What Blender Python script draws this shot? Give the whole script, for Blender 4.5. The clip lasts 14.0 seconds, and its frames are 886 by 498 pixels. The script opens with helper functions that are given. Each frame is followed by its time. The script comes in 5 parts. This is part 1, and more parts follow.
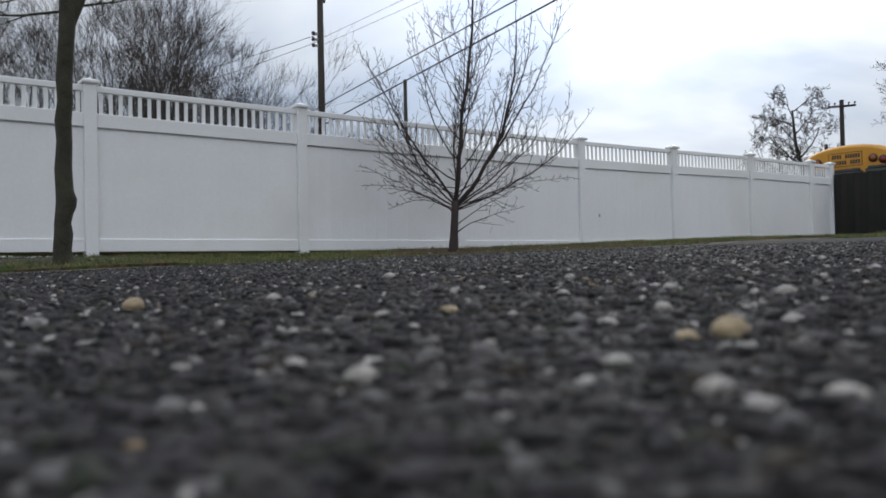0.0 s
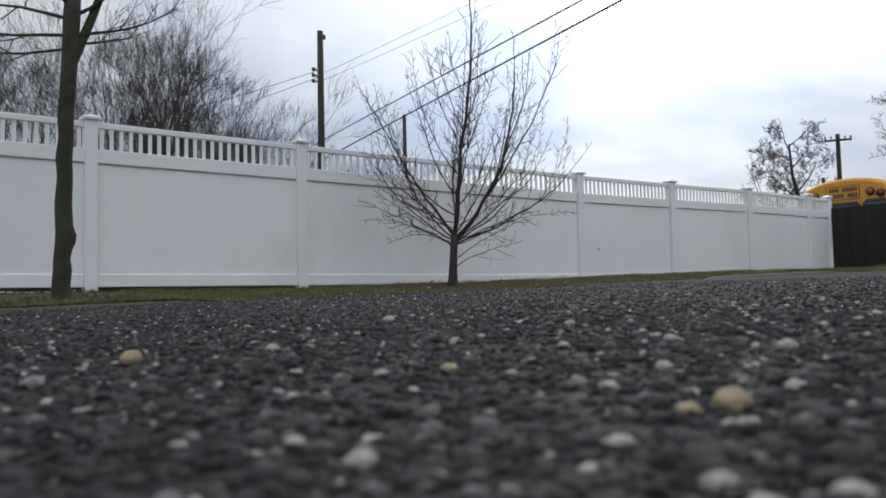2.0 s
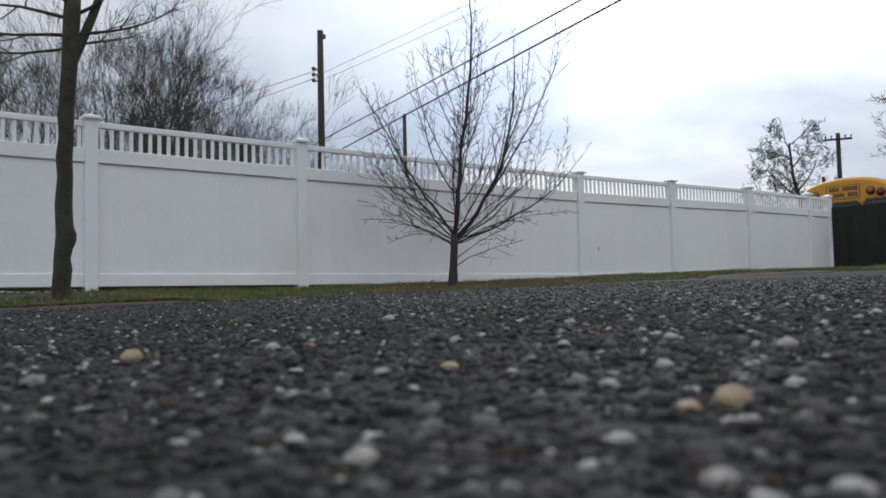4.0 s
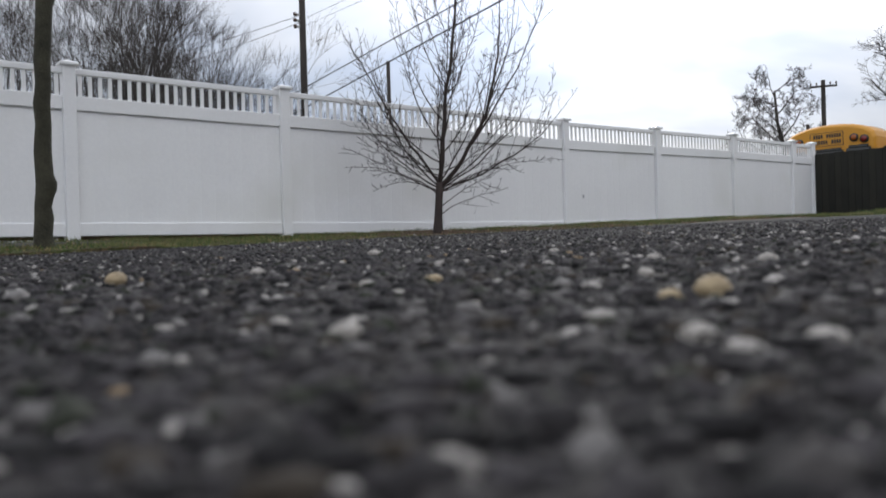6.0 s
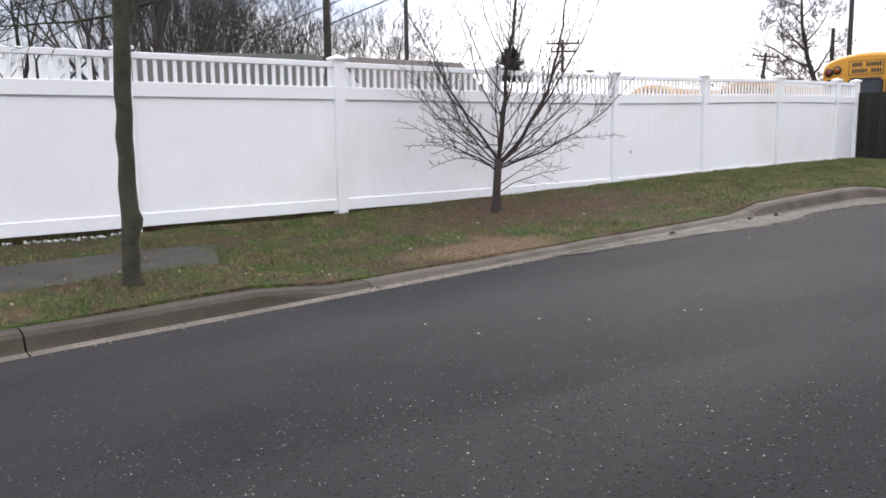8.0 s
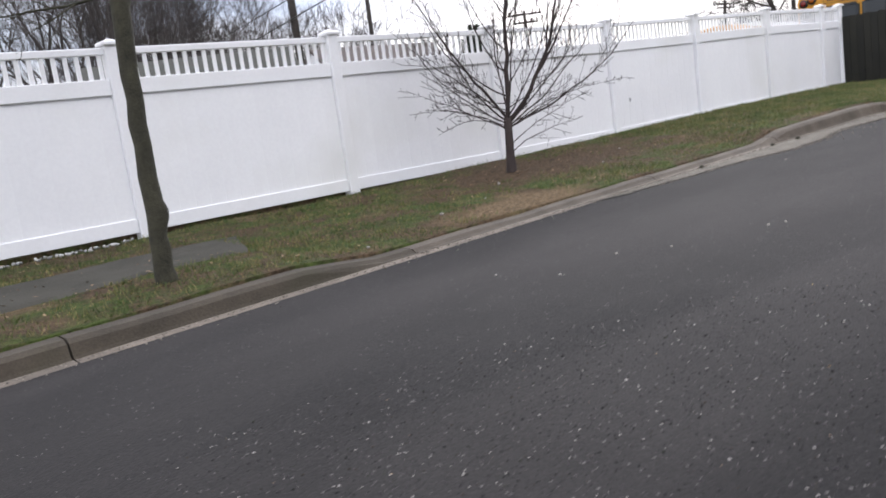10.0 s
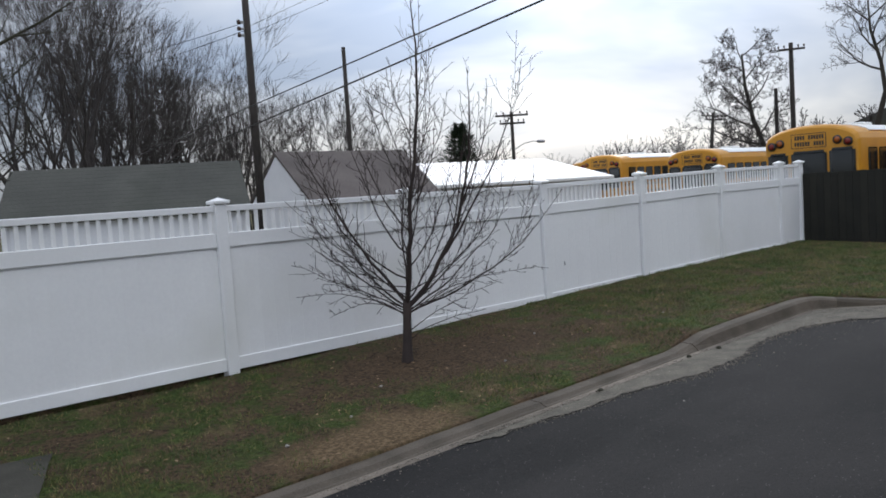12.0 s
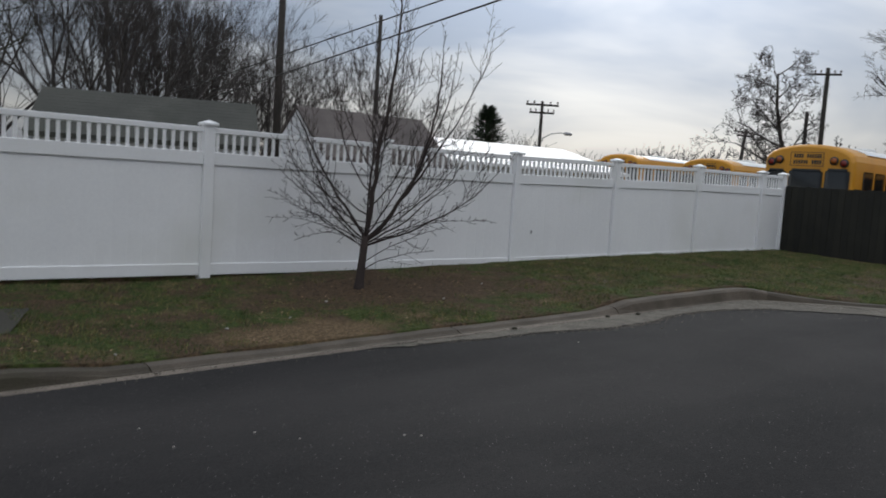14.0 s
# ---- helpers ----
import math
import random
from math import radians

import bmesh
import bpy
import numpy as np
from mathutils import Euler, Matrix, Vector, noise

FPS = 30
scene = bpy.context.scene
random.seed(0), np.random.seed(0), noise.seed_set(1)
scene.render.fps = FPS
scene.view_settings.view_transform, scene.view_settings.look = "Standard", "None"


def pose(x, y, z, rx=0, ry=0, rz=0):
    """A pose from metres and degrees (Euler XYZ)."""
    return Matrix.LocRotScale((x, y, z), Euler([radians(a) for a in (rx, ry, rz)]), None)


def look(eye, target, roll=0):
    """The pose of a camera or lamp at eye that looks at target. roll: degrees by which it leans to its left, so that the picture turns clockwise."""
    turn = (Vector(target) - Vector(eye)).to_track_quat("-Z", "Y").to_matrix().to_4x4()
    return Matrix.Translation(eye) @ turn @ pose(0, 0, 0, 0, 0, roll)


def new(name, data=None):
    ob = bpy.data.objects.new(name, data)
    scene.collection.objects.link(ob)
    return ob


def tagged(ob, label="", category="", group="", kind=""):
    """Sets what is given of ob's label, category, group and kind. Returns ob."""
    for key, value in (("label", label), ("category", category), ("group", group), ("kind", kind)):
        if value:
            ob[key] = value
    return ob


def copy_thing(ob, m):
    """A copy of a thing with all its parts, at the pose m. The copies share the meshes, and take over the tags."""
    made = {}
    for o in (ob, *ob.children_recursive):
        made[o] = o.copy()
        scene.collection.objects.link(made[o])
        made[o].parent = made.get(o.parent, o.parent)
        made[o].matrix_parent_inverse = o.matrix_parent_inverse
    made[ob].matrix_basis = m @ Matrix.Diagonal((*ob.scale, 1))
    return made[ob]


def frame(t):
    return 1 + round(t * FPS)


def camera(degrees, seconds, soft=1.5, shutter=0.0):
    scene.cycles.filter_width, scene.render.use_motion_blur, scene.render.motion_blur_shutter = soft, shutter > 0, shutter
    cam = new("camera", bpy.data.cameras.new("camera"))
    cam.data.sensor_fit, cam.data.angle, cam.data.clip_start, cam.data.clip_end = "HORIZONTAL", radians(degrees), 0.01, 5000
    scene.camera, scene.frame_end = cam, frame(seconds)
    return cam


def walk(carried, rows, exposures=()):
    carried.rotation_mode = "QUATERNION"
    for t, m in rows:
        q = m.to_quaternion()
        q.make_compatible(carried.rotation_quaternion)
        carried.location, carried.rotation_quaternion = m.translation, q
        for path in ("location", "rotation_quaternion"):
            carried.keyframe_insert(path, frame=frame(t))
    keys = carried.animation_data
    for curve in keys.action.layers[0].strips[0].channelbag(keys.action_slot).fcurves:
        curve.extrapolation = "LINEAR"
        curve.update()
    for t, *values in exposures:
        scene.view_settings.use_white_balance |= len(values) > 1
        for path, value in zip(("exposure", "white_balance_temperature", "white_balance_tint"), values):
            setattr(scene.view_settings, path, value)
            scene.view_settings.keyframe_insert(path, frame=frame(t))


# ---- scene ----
cam = camera(57.3, 14.0, soft=1.7, shutter=0.2)
PATH = [
    (0, (-2.305, -8.830, -0.1140), (-1.071, -7.256, -0.078), -1.11),
    (0.5, (-2.305, -8.830, -0.1062), (-1.069, -7.261, -0.016), -1.21),
    (1, (-2.305, -8.830, -0.1001), (-1.071, -7.262, 0.038), -1.23),
    (1.5, (-2.305, -8.830, -0.1058), (-1.072, -7.258, -0.010), -1.15),
    (2, (-2.305, -8.830, -0.1024), (-1.070, -7.261, 0.016), -1.21),
    (2.5, (-2.305, -8.830, -0.1009), (-1.074, -7.259, 0.031), -1.16),
    (5, (-2.305, -8.830, -0.1039), (-1.069, -7.262, 0.005), -1.30),
    (5.5, (-2.305, -8.830, -0.1030), (-1.070, -7.261, 0.013), -1.08),
    (6, (-2.305, -8.830, -0.1205), (-1.042, -7.279, -0.129), -1.54),
    (6.5, (-2.354, -8.799, 0.02), (-1.078, -7.274, -0.197), 1.3),
    (7, (-2.437, -8.665, 0.406), (-1.22, -7.102, 0.133), 0.6),
    (7.5, (-2.541, -8.453, 0.852), (-1.286, -6.915, 0.607), 0.5),
    (7.7, (-2.600, -8.370, 1.020), (-1.349, -6.835, 0.739), 0.5),
    (9.8, (-2.984, -7.658, 0.695), (-1.717, -6.145, 0.37), -11.4),
    (10, (-2.867, -7.709, 0.765), (-1.591, -6.202, 0.445), -7.9),
    (10.5, (-2.431, -7.772, 1.01), (-1.191, -6.226, 0.742), -3.8),
    (11, (-2.027, -7.771, 1.587), (-0.788, -6.227, 1.304), -2.1),
    (11.5, (-1.671, -7.752, 1.87), (-0.356, -6.256, 1.683), -4.7),
    (12, (-1.397, -7.811, 1.791), (-0.078, -6.315, 1.651), -3.7),
    (12.5, (-1.162, -7.976, 1.698), (0.15, -6.467, 1.646), -2.3),
    (13, (-1.106, -8.289, 1.529), (0.192, -6.768, 1.556), -0.6),
    (13.5, (-1.226, -8.697, 1.42), (0.124, -7.223, 1.353), -0.8),
    (14, (-1.434, -9.083, 1.422), (-0.165, -7.548, 1.242), 3.8),
]
EXPOSURES = [(0, 0.0, 6300, 5), (5.5, 0.0, 6300, 5), (6.0, 0.2, 6450, 7), (6.5, 0.45, 6500, 9), (7.0, 1.05, 6500, 11), (7.5, 1.08, 6500, 11), (7.7, 1.08, 6500, 11), (9.8, 1.0, 6500, 11), (10.5, 1.02, 6500, 11), (11.0, 0.42, 6200, 8), (11.5, 0.38, 6200, 6), (12.0, 0.1, 6150, 6), (12.5, 0.05, 6200, 7), (13.0, -0.4, 6300, 8), (13.5, -0.5, 6300, 6), (14.0, -0.3, 6350, 5)]
walk(cam, [(t, look(eye, target, roll)) for t, eye, target, roll in PATH], EXPOSURES)
cam.data.dof.use_dof, cam.data.dof.focus_distance, cam.data.dof.aperture_fstop = True, 6.0, 14.0

# ---- sky and sun: an overcast day, the sun behind thin cloud over the yard ----
SUN_AZ, SUN_EL = radians(39), radians(24)
sun_dir = Vector((math.cos(SUN_AZ) * math.cos(SUN_EL), math.sin(SUN_AZ) * math.cos(SUN_EL), math.sin(SUN_EL)))
sun_data = bpy.data.lights.new("sun", "SUN")
sun_data.energy, sun_data.angle, sun_data.color = 0.9, radians(25), (1.0, 0.95, 0.9)
sun = new("sun", sun_data)
sun.matrix_world = look((0, 0, 30), Vector((0, 0, 30)) - sun_dir)

world = bpy.data.worlds.new("overcast_sky")
scene.world = world
world.use_nodes = True
wn, wl = world.node_tree.nodes, world.node_tree.links
wn.clear()


def wnode(kind, **values):
    n = wn.new(kind)
    for key, value in values.items():
        n.inputs[key].default_value = value
    return n


def wmath(op, a, b=None):
    n = wn.new("ShaderNodeMath")
    n.operation = op
    for socket, v in zip(n.inputs, (a, b)):
        if v is None:
            continue
        if isinstance(v, (int, float)):
            socket.default_value = v
        else:
            wl.new(v, socket)
    return n.outputs[0]


w_out, w_bg = wn.new("ShaderNodeOutputWorld"), wn.new("ShaderNodeBackground")
w_sky = wn.new("ShaderNodeTexSky")
w_sky.sky_type, w_sky.sun_disc = "NISHITA", False
w_sky.sun_elevation, w_sky.sun_rotation = SUN_EL, math.pi / 2 - SUN_AZ
w_co = wn.new("ShaderNodeTexCoord")
w_sep = wn.new("ShaderNodeSeparateXYZ")
wl.new(w_co.outputs["Generated"], w_sep.inputs[0])
w_up = wmath("MAXIMUM", w_sep.outputs["Z"], 0.0)
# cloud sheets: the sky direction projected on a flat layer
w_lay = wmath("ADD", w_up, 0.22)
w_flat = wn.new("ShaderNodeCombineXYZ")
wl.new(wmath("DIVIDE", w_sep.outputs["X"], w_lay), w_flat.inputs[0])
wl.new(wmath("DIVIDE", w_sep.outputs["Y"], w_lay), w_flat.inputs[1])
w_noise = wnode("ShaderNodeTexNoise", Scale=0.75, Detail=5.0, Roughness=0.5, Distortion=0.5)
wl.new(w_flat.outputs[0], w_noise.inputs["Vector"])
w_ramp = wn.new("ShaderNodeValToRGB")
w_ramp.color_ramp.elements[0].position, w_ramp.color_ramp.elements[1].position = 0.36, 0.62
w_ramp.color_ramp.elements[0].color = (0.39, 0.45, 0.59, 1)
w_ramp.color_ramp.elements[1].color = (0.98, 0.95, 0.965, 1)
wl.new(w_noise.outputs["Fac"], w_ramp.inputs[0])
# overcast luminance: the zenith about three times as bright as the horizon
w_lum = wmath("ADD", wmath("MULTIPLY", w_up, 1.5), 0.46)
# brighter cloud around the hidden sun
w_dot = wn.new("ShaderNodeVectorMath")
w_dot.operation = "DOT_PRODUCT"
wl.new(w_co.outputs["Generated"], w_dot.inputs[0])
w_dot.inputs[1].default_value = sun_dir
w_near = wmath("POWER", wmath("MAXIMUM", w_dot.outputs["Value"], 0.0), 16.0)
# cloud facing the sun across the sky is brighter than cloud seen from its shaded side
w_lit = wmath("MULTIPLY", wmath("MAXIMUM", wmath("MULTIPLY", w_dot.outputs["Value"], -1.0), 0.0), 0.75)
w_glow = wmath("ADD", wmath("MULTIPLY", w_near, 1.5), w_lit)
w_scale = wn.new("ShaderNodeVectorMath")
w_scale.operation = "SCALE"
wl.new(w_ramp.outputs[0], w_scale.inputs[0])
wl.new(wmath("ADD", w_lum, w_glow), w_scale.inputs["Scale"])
w_clear = wn.new("ShaderNodeVectorMath")
w_clear.operation = "SCALE"
w_clear.inputs["Scale"].default_value = 0.05
wl.new(w_sky.outputs[0], w_clear.inputs[0])
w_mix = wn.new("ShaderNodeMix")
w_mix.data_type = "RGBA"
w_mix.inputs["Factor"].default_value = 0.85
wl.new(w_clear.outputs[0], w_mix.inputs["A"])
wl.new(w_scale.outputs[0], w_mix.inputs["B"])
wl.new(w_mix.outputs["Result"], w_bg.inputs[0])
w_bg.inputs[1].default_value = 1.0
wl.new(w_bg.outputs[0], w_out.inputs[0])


# ---- materials ----
def surface(name, dark, light, scale=6.0, rough=0.7, bump=0.1, fine=60.0, metal=0.0, spread=0.5, per_piece=0.0, per_island=0.0, spec=0.5, tint=None, grime=None, grime_scale=1.2):
    """A material of two tones mixed by coarse and fine noise, in metres, with relief; it can vary by piece."""
    m = bpy.data.materials.new(name)
    m.use_nodes = True
    n, l = m.node_tree.nodes, m.node_tree.links
    b = n["Principled BSDF"]
    co = n.new("ShaderNodeTexCoord")
    pos = n.new("ShaderNodeNewGeometry").outputs["Position"] if per_piece else co.outputs["Object"]
    big, small = n.new("ShaderNodeTexNoise"), n.new("ShaderNodeTexNoise")
    big.inputs["Scale"].default_value, small.inputs["Scale"].default_value = scale, fine
    big.inputs["Detail"].default_value, small.inputs["Detail"].default_value = 4, 3
    l.new(pos, big.inputs["Vector"])
    l.new(pos, small.inputs["Vector"])

    def calc(op, a, b2):
        q = n.new("ShaderNodeMath")
        q.operation = op
        for s, v in zip(q.inputs, (a, b2)):
            if isinstance(v, (int, float)):
                s.default_value = v
            else:
                l.new(v, s)
        return q.outputs[0]

    f = calc("ADD", calc("MULTIPLY", big.outputs["Fac"], 0.6), calc("MULTIPLY", small.outputs["Fac"], 0.4))
    if per_piece:
        f = calc("ADD", f, calc("MULTIPLY", calc("SUBTRACT", n.new("ShaderNodeObjectInfo").outputs["Random"], 0.5), per_piece))
    if per_island:
        f = calc("ADD", f, calc("MULTIPLY", calc("SUBTRACT", n.new("ShaderNodeNewGeometry").outputs["Random Per Island"], 0.5), per_island))
    ramp = n.new("ShaderNodeValToRGB")
    e = ramp.color_ramp.elements
    e[0].position, e[1].position = 0.5 - spread / 2, 0.5 + spread / 2
    e[0].color, e[1].color = (*dark, 1), (*light, 1)
    if tint:
        mid = ramp.color_ramp.elements.new(0.5)
        mid.color = (*tint, 1)
    l.new(f, ramp.inputs[0])
    colour = ramp.outputs[0]
    if grime:
        g = n.new("ShaderNodeTexNoise")
        g.inputs["Scale"].default_value, g.inputs["Detail"].default_value = grime_scale, 6
        l.new(pos, g.inputs["Vector"])
        gr = n.new("ShaderNodeValToRGB")
        gr.color_ramp.elements[0].position, gr.color_ramp.elements[1].position = 0.52, 0.75
        l.new(g.outputs["Fac"], gr.inputs[0])
        mx = n.new("ShaderNodeMix")
        mx.data_type = "RGBA"
        l.new(gr.outputs[0], mx.inputs["Factor"])
        l.new(colour, mx.inputs["A"])
        mx.inputs["B"].default_value = (*grime, 1)
        colour = mx.outputs["Result"]
    l.new(colour, b.inputs["Base Color"])
    b.inputs["Roughness"].default_value, b.inputs["Metallic"].default_value = rough, metal
    b.inputs["Specular IOR Level"].default_value = spec
    if bump:
        bp = n.new("ShaderNodeBump")
        bp.inputs["Strength"].default_value, bp.inputs["Distance"].default_value = bump, 0.02
        l.new(f, bp.inputs["Height"])
        l.new(bp.outputs[0], b.inputs["Normal"])
    return m


def asphalt_material():
    """Worn asphalt: a dark binder, chips of pale stone, lighter worn lanes and darker patches."""
    m = bpy.data.materials.new("worn_asphalt")
    m.use_nodes = True
    n, l = m.node_tree.nodes, m.node_tree.links
    b = n["Principled BSDF"]
    pos = n.new("ShaderNodeTexCoord").outputs["Object"]

    def tex(scale, detail):
        t = n.new("ShaderNodeTexNoise")
        t.inputs["Scale"].default_value, t.inputs["Detail"].default_value = scale, detail
        l.new(pos, t.inputs["Vector"])
        return t.outputs["Fac"]

    def ramp(value, p0, c0, p1, c1):
        r = n.new("ShaderNodeValToRGB")
        r.color_ramp.elements[0].position, r.color_ramp.elements[1].position = p0, p1
        r.color_ramp.elements[0].color, r.color_ramp.elements[1].color = (*c0, 1), (*c1, 1)
        l.new(value, r.inputs[0])
        return r.outputs[0]

    def mix(f, a, b2):
        q = n.new("ShaderNodeMix")
        q.data_type = "RGBA"
        l.new(f, q.inputs["Factor"])
        for s, v in ((q.inputs["A"], a), (q.inputs["B"], b2)):
            if isinstance(v, tuple):
                s.default_value = (*v, 1)
            else:
                l.new(v, s)
        return q.outputs["Result"]

    # wheel lanes and old patches run along the road
    lane = n.new("ShaderNodeMapping")
    lane.inputs["Scale"].default_value, lane.inputs["Rotation"].default_value = (0.3, 1.25, 1.0), (0, 0, 0.12)
    l.new(pos, lane.inputs["Vector"])
    worn = n.new("ShaderNodeTexNoise")
    worn.inputs["Scale"].default_value, worn.inputs["Detail"].default_value, worn.inputs["Distortion"].default_value = 0.75, 5, 0.4
    l.new(lane.outputs[0], worn.inputs["Vector"])
    lanes = ramp(worn.outputs["Fac"], 0.38, (0.0075, 0.007, 0.0075), 0.64, (0.034, 0.031, 0.03))
    blotch = ramp(tex(1.6, 5), 0.4, (0.009, 0.0084, 0.009), 0.66, (0.027, 0.025, 0.025))
    join = n.new("ShaderNodeMix")
    join.data_type = "RGBA"
    join.inputs["Factor"].default_value = 0.3
    l.new(lanes, join.inputs["A"])
    l.new(blotch, join.inputs["B"])
    base = join.outputs["Result"]
    cells = n.new("ShaderNodeTexVoronoi")
    cells.inputs["Scale"].default_value = 95
    l.new(pos, cells.inputs["Vector"])
    tone = n.new("ShaderNodeSeparateColor")
    l.new(cells.outputs["Color"], tone.inputs[0])
    chip = ramp(tone.outputs[0], 0.0, (0.008, 0.0075, 0.0075), 1.0, (0.03, 0.028, 0.027))
    half = n.new("ShaderNodeMix")
    half.data_type = "RGBA"
    half.inputs["Factor"].default_value = 0.34
    l.new(base, half.inputs["A"])
    l.new(chip, half.inputs["B"])
    pale = ramp(tone.outputs[1], 0.98, (0, 0, 0), 0.984, (1, 1, 1))
    core = ramp(cells.outputs["Distance"], 0.3, (1, 1, 1), 0.45, (0, 0, 0))
    both = n.new("ShaderNodeMath")
    both.operation = "MULTIPLY"
    l.new(pale, both.inputs[0])
    l.new(core, both.inputs[1])
    l.new(mix(both.outputs[0], half.outputs["Result"], (0.13, 0.122, 0.117)), b.inputs["Base Color"])
    b.inputs["Roughness"].default_value = 0.9
    b.inputs["Specular IOR Level"].default_value = 0.18
    bp = n.new("ShaderNodeBump")
    bp.inputs["Strength"].default_value, bp.inputs["Distance"].default_value = 0.4, 0.004
    l.new(cells.outputs["Distance"], bp.inputs["Height"])
    bp.invert = True
    l.new(bp.outputs[0], b.inputs["Normal"])
    return m


def chip_material():
    """Loose and bedded stone chips: most dark, some grey, a few pale or tan."""
    m = bpy.data.materials.new("stone_chips")
    m.use_nodes = True
    n, l = m.node_tree.nodes, m.node_tree.links
    b = n["Principled BSDF"]
    r = n.new("ShaderNodeValToRGB")
    r.color_ramp.interpolation = "CONSTANT"
    e = r.color_ramp.elements
    e[0].position, e[0].color = 0.0, (0.013, 0.012, 0.0125, 1)
    e[1].position, e[1].color = 0.3, (0.027, 0.0245, 0.0255, 1)
    for p, c in ((0.55, (0.043, 0.039, 0.041)), (0.7, (0.036, 0.029, 0.022)), (0.75, (0.024, 0.027, 0.018)), (0.79, (0.06, 0.055, 0.053)), (0.9, (0.13, 0.122, 0.118)), (0.962, (0.38, 0.355, 0.33)), (0.993, (0.25, 0.18, 0.11))):
        e.new(p).color = (*c, 1)
    geo = n.new("ShaderNodeNewGeometry")
    l.new(geo.outputs["Random Per Island"], r.inputs[0])
    t = n.new("ShaderNodeTexNoise")
    t.inputs["Scale"].default_value, t.inputs["Detail"].default_value = 450, 3
    l.new(geo.outputs["Position"], t.inputs["Vector"])
    q = n.new("ShaderNodeMix")
    q.data_type, q.blend_type = "RGBA", "MULTIPLY"
    q.inputs["Factor"].default_value = 0.6
    l.new(r.outputs[0], q.inputs["A"])
    rr = n.new("ShaderNodeValToRGB")
    rr.color_ramp.elements[0].position, rr.color_ramp.elements[1].position = 0.3, 0.6
    rr.color_ramp.elements[0].color = (0.35, 0.35, 0.35, 1)
    l.new(t.outputs["Fac"], rr.inputs[0])
    l.new(rr.outputs[0], q.inputs["B"])
    l.new(q.outputs["Result"], b.inputs["Base Color"])
    b.inputs["Roughness"].default_value = 0.85
    b.inputs["Specular IOR Level"].default_value = 0.2
    return m


def lawn_material():
    """Thin winter lawn seen as soil: brown earth, straw and moss-green patches, with clumps and litter."""
    m = bpy.data.materials.new("winter_lawn")
    m.use_nodes = True
    n, l = m.node_tree.nodes, m.node_tree.links
    b = n["Principled BSDF"]
    pos = n.new("ShaderNodeTexCoord").outputs["Object"]

    def layer(scale, detail, p0, c0, p1, c1, rough=0.6):
        t, r = n.new("ShaderNodeTexNoise"), n.new("ShaderNodeValToRGB")
        t.inputs["Scale"].default_value, t.inputs["Detail"].default_value, t.inputs["Roughness"].default_value = scale, detail, rough
        l.new(pos, t.inputs["Vector"])
        r.color_ramp.elements[0].position, r.color_ramp.elements[1].position = p0, p1
        r.color_ramp.elements[0].color, r.color_ramp.elements[1].color = (*c0, 1), (*c1, 1)
        l.new(t.outputs["Fac"], r.inputs[0])
        return r.outputs[0], t.outputs["Fac"]

    def mix(f, a, b2):
        q = n.new("ShaderNodeMix")
        q.data_type = "RGBA"
        l.new(f, q.inputs["Factor"])
        l.new(a, q.inputs["A"])
        l.new(b2, q.inputs["B"])
        return q.outputs["Result"]

    earth, _ = layer(26, 6, 0.36, (0.022, 0.016, 0.010), 0.68, (0.16, 0.107, 0.064), 0.75)
    green, _ = layer(22, 6, 0.34, (0.016, 0.024, 0.006), 0.7, (0.10, 0.135, 0.034), 0.75)
    straw, _ = layer(30, 5, 0.35, (0.07, 0.048, 0.026), 0.68, (0.25, 0.175, 0.10), 0.7)
    where_green, _ = layer(1.7, 6, 0.46, (0, 0, 0), 0.57, (1, 1, 1), 0.7)

    def patch(cx, cy, sx, sy, inner, outer):
        """An uneven worn patch of ground round a place."""
        d, s, k, g = n.new("ShaderNodeVectorMath"), n.new("ShaderNodeVectorMath"), n.new("ShaderNodeVectorMath"), n.new("ShaderNodeMapRange")
        d.operation, s.operation, k.operation = "SUBTRACT", "MULTIPLY", "LENGTH"
        d.inputs[1].default_value, s.inputs[1].default_value = (cx, cy, 0), (1 / sx, 1 / sy, 0)
        l.new(pos, d.inputs[0])
        l.new(d.outputs[0], s.inputs[0])
        l.new(s.outputs[0], k.inputs[0])
        wob = n.new("ShaderNodeTexNoise")
        wob.inputs["Scale"].default_value, wob.inputs["Detail"].default_value = 4, 6
        l.new(pos, wob.inputs["Vector"])
        a = n.new("ShaderNodeMath")
        a.operation = "ADD"
        l.new(k.outputs["Value"], a.inputs[0])
        l.new(wob.outputs["Fac"], a.inputs[1])
        g.inputs["From Min"].default_value, g.inputs["From Max"].default_value = outer + 0.5, inner + 0.5
        l.new(a.outputs[0], g.inputs["Value"])
        return g.outputs[0]
    where_straw, _ = layer(1.5, 5, 0.56, (0, 0, 0), 0.68, (0.8, 0.8, 0.8))
    worn = mix(patch(4.4, -1.3, 1.9, 0.95, 0.7, 1.2), mix(where_straw, mix(where_green, earth, green), straw), earth)
    l.new(mix(patch(2.3, -2.75, 0.95, 0.33, 0.6, 1.2), worn, straw), b.inputs["Base Color"])
    b.inputs["Roughness"].default_value, b.inputs["Specular IOR Level"].default_value = 0.95, 0.15
    _, h = layer(35, 6, 0, (0, 0, 0), 1, (1, 1, 1), 0.8)
    bp = n.new("ShaderNodeBump")
    bp.inputs["Strength"].default_value, bp.inputs["Distance"].default_value = 1.0, 0.03
    l.new(h, bp.inputs["Height"])
    l.new(bp.outputs[0], b.inputs["Normal"])
    return m


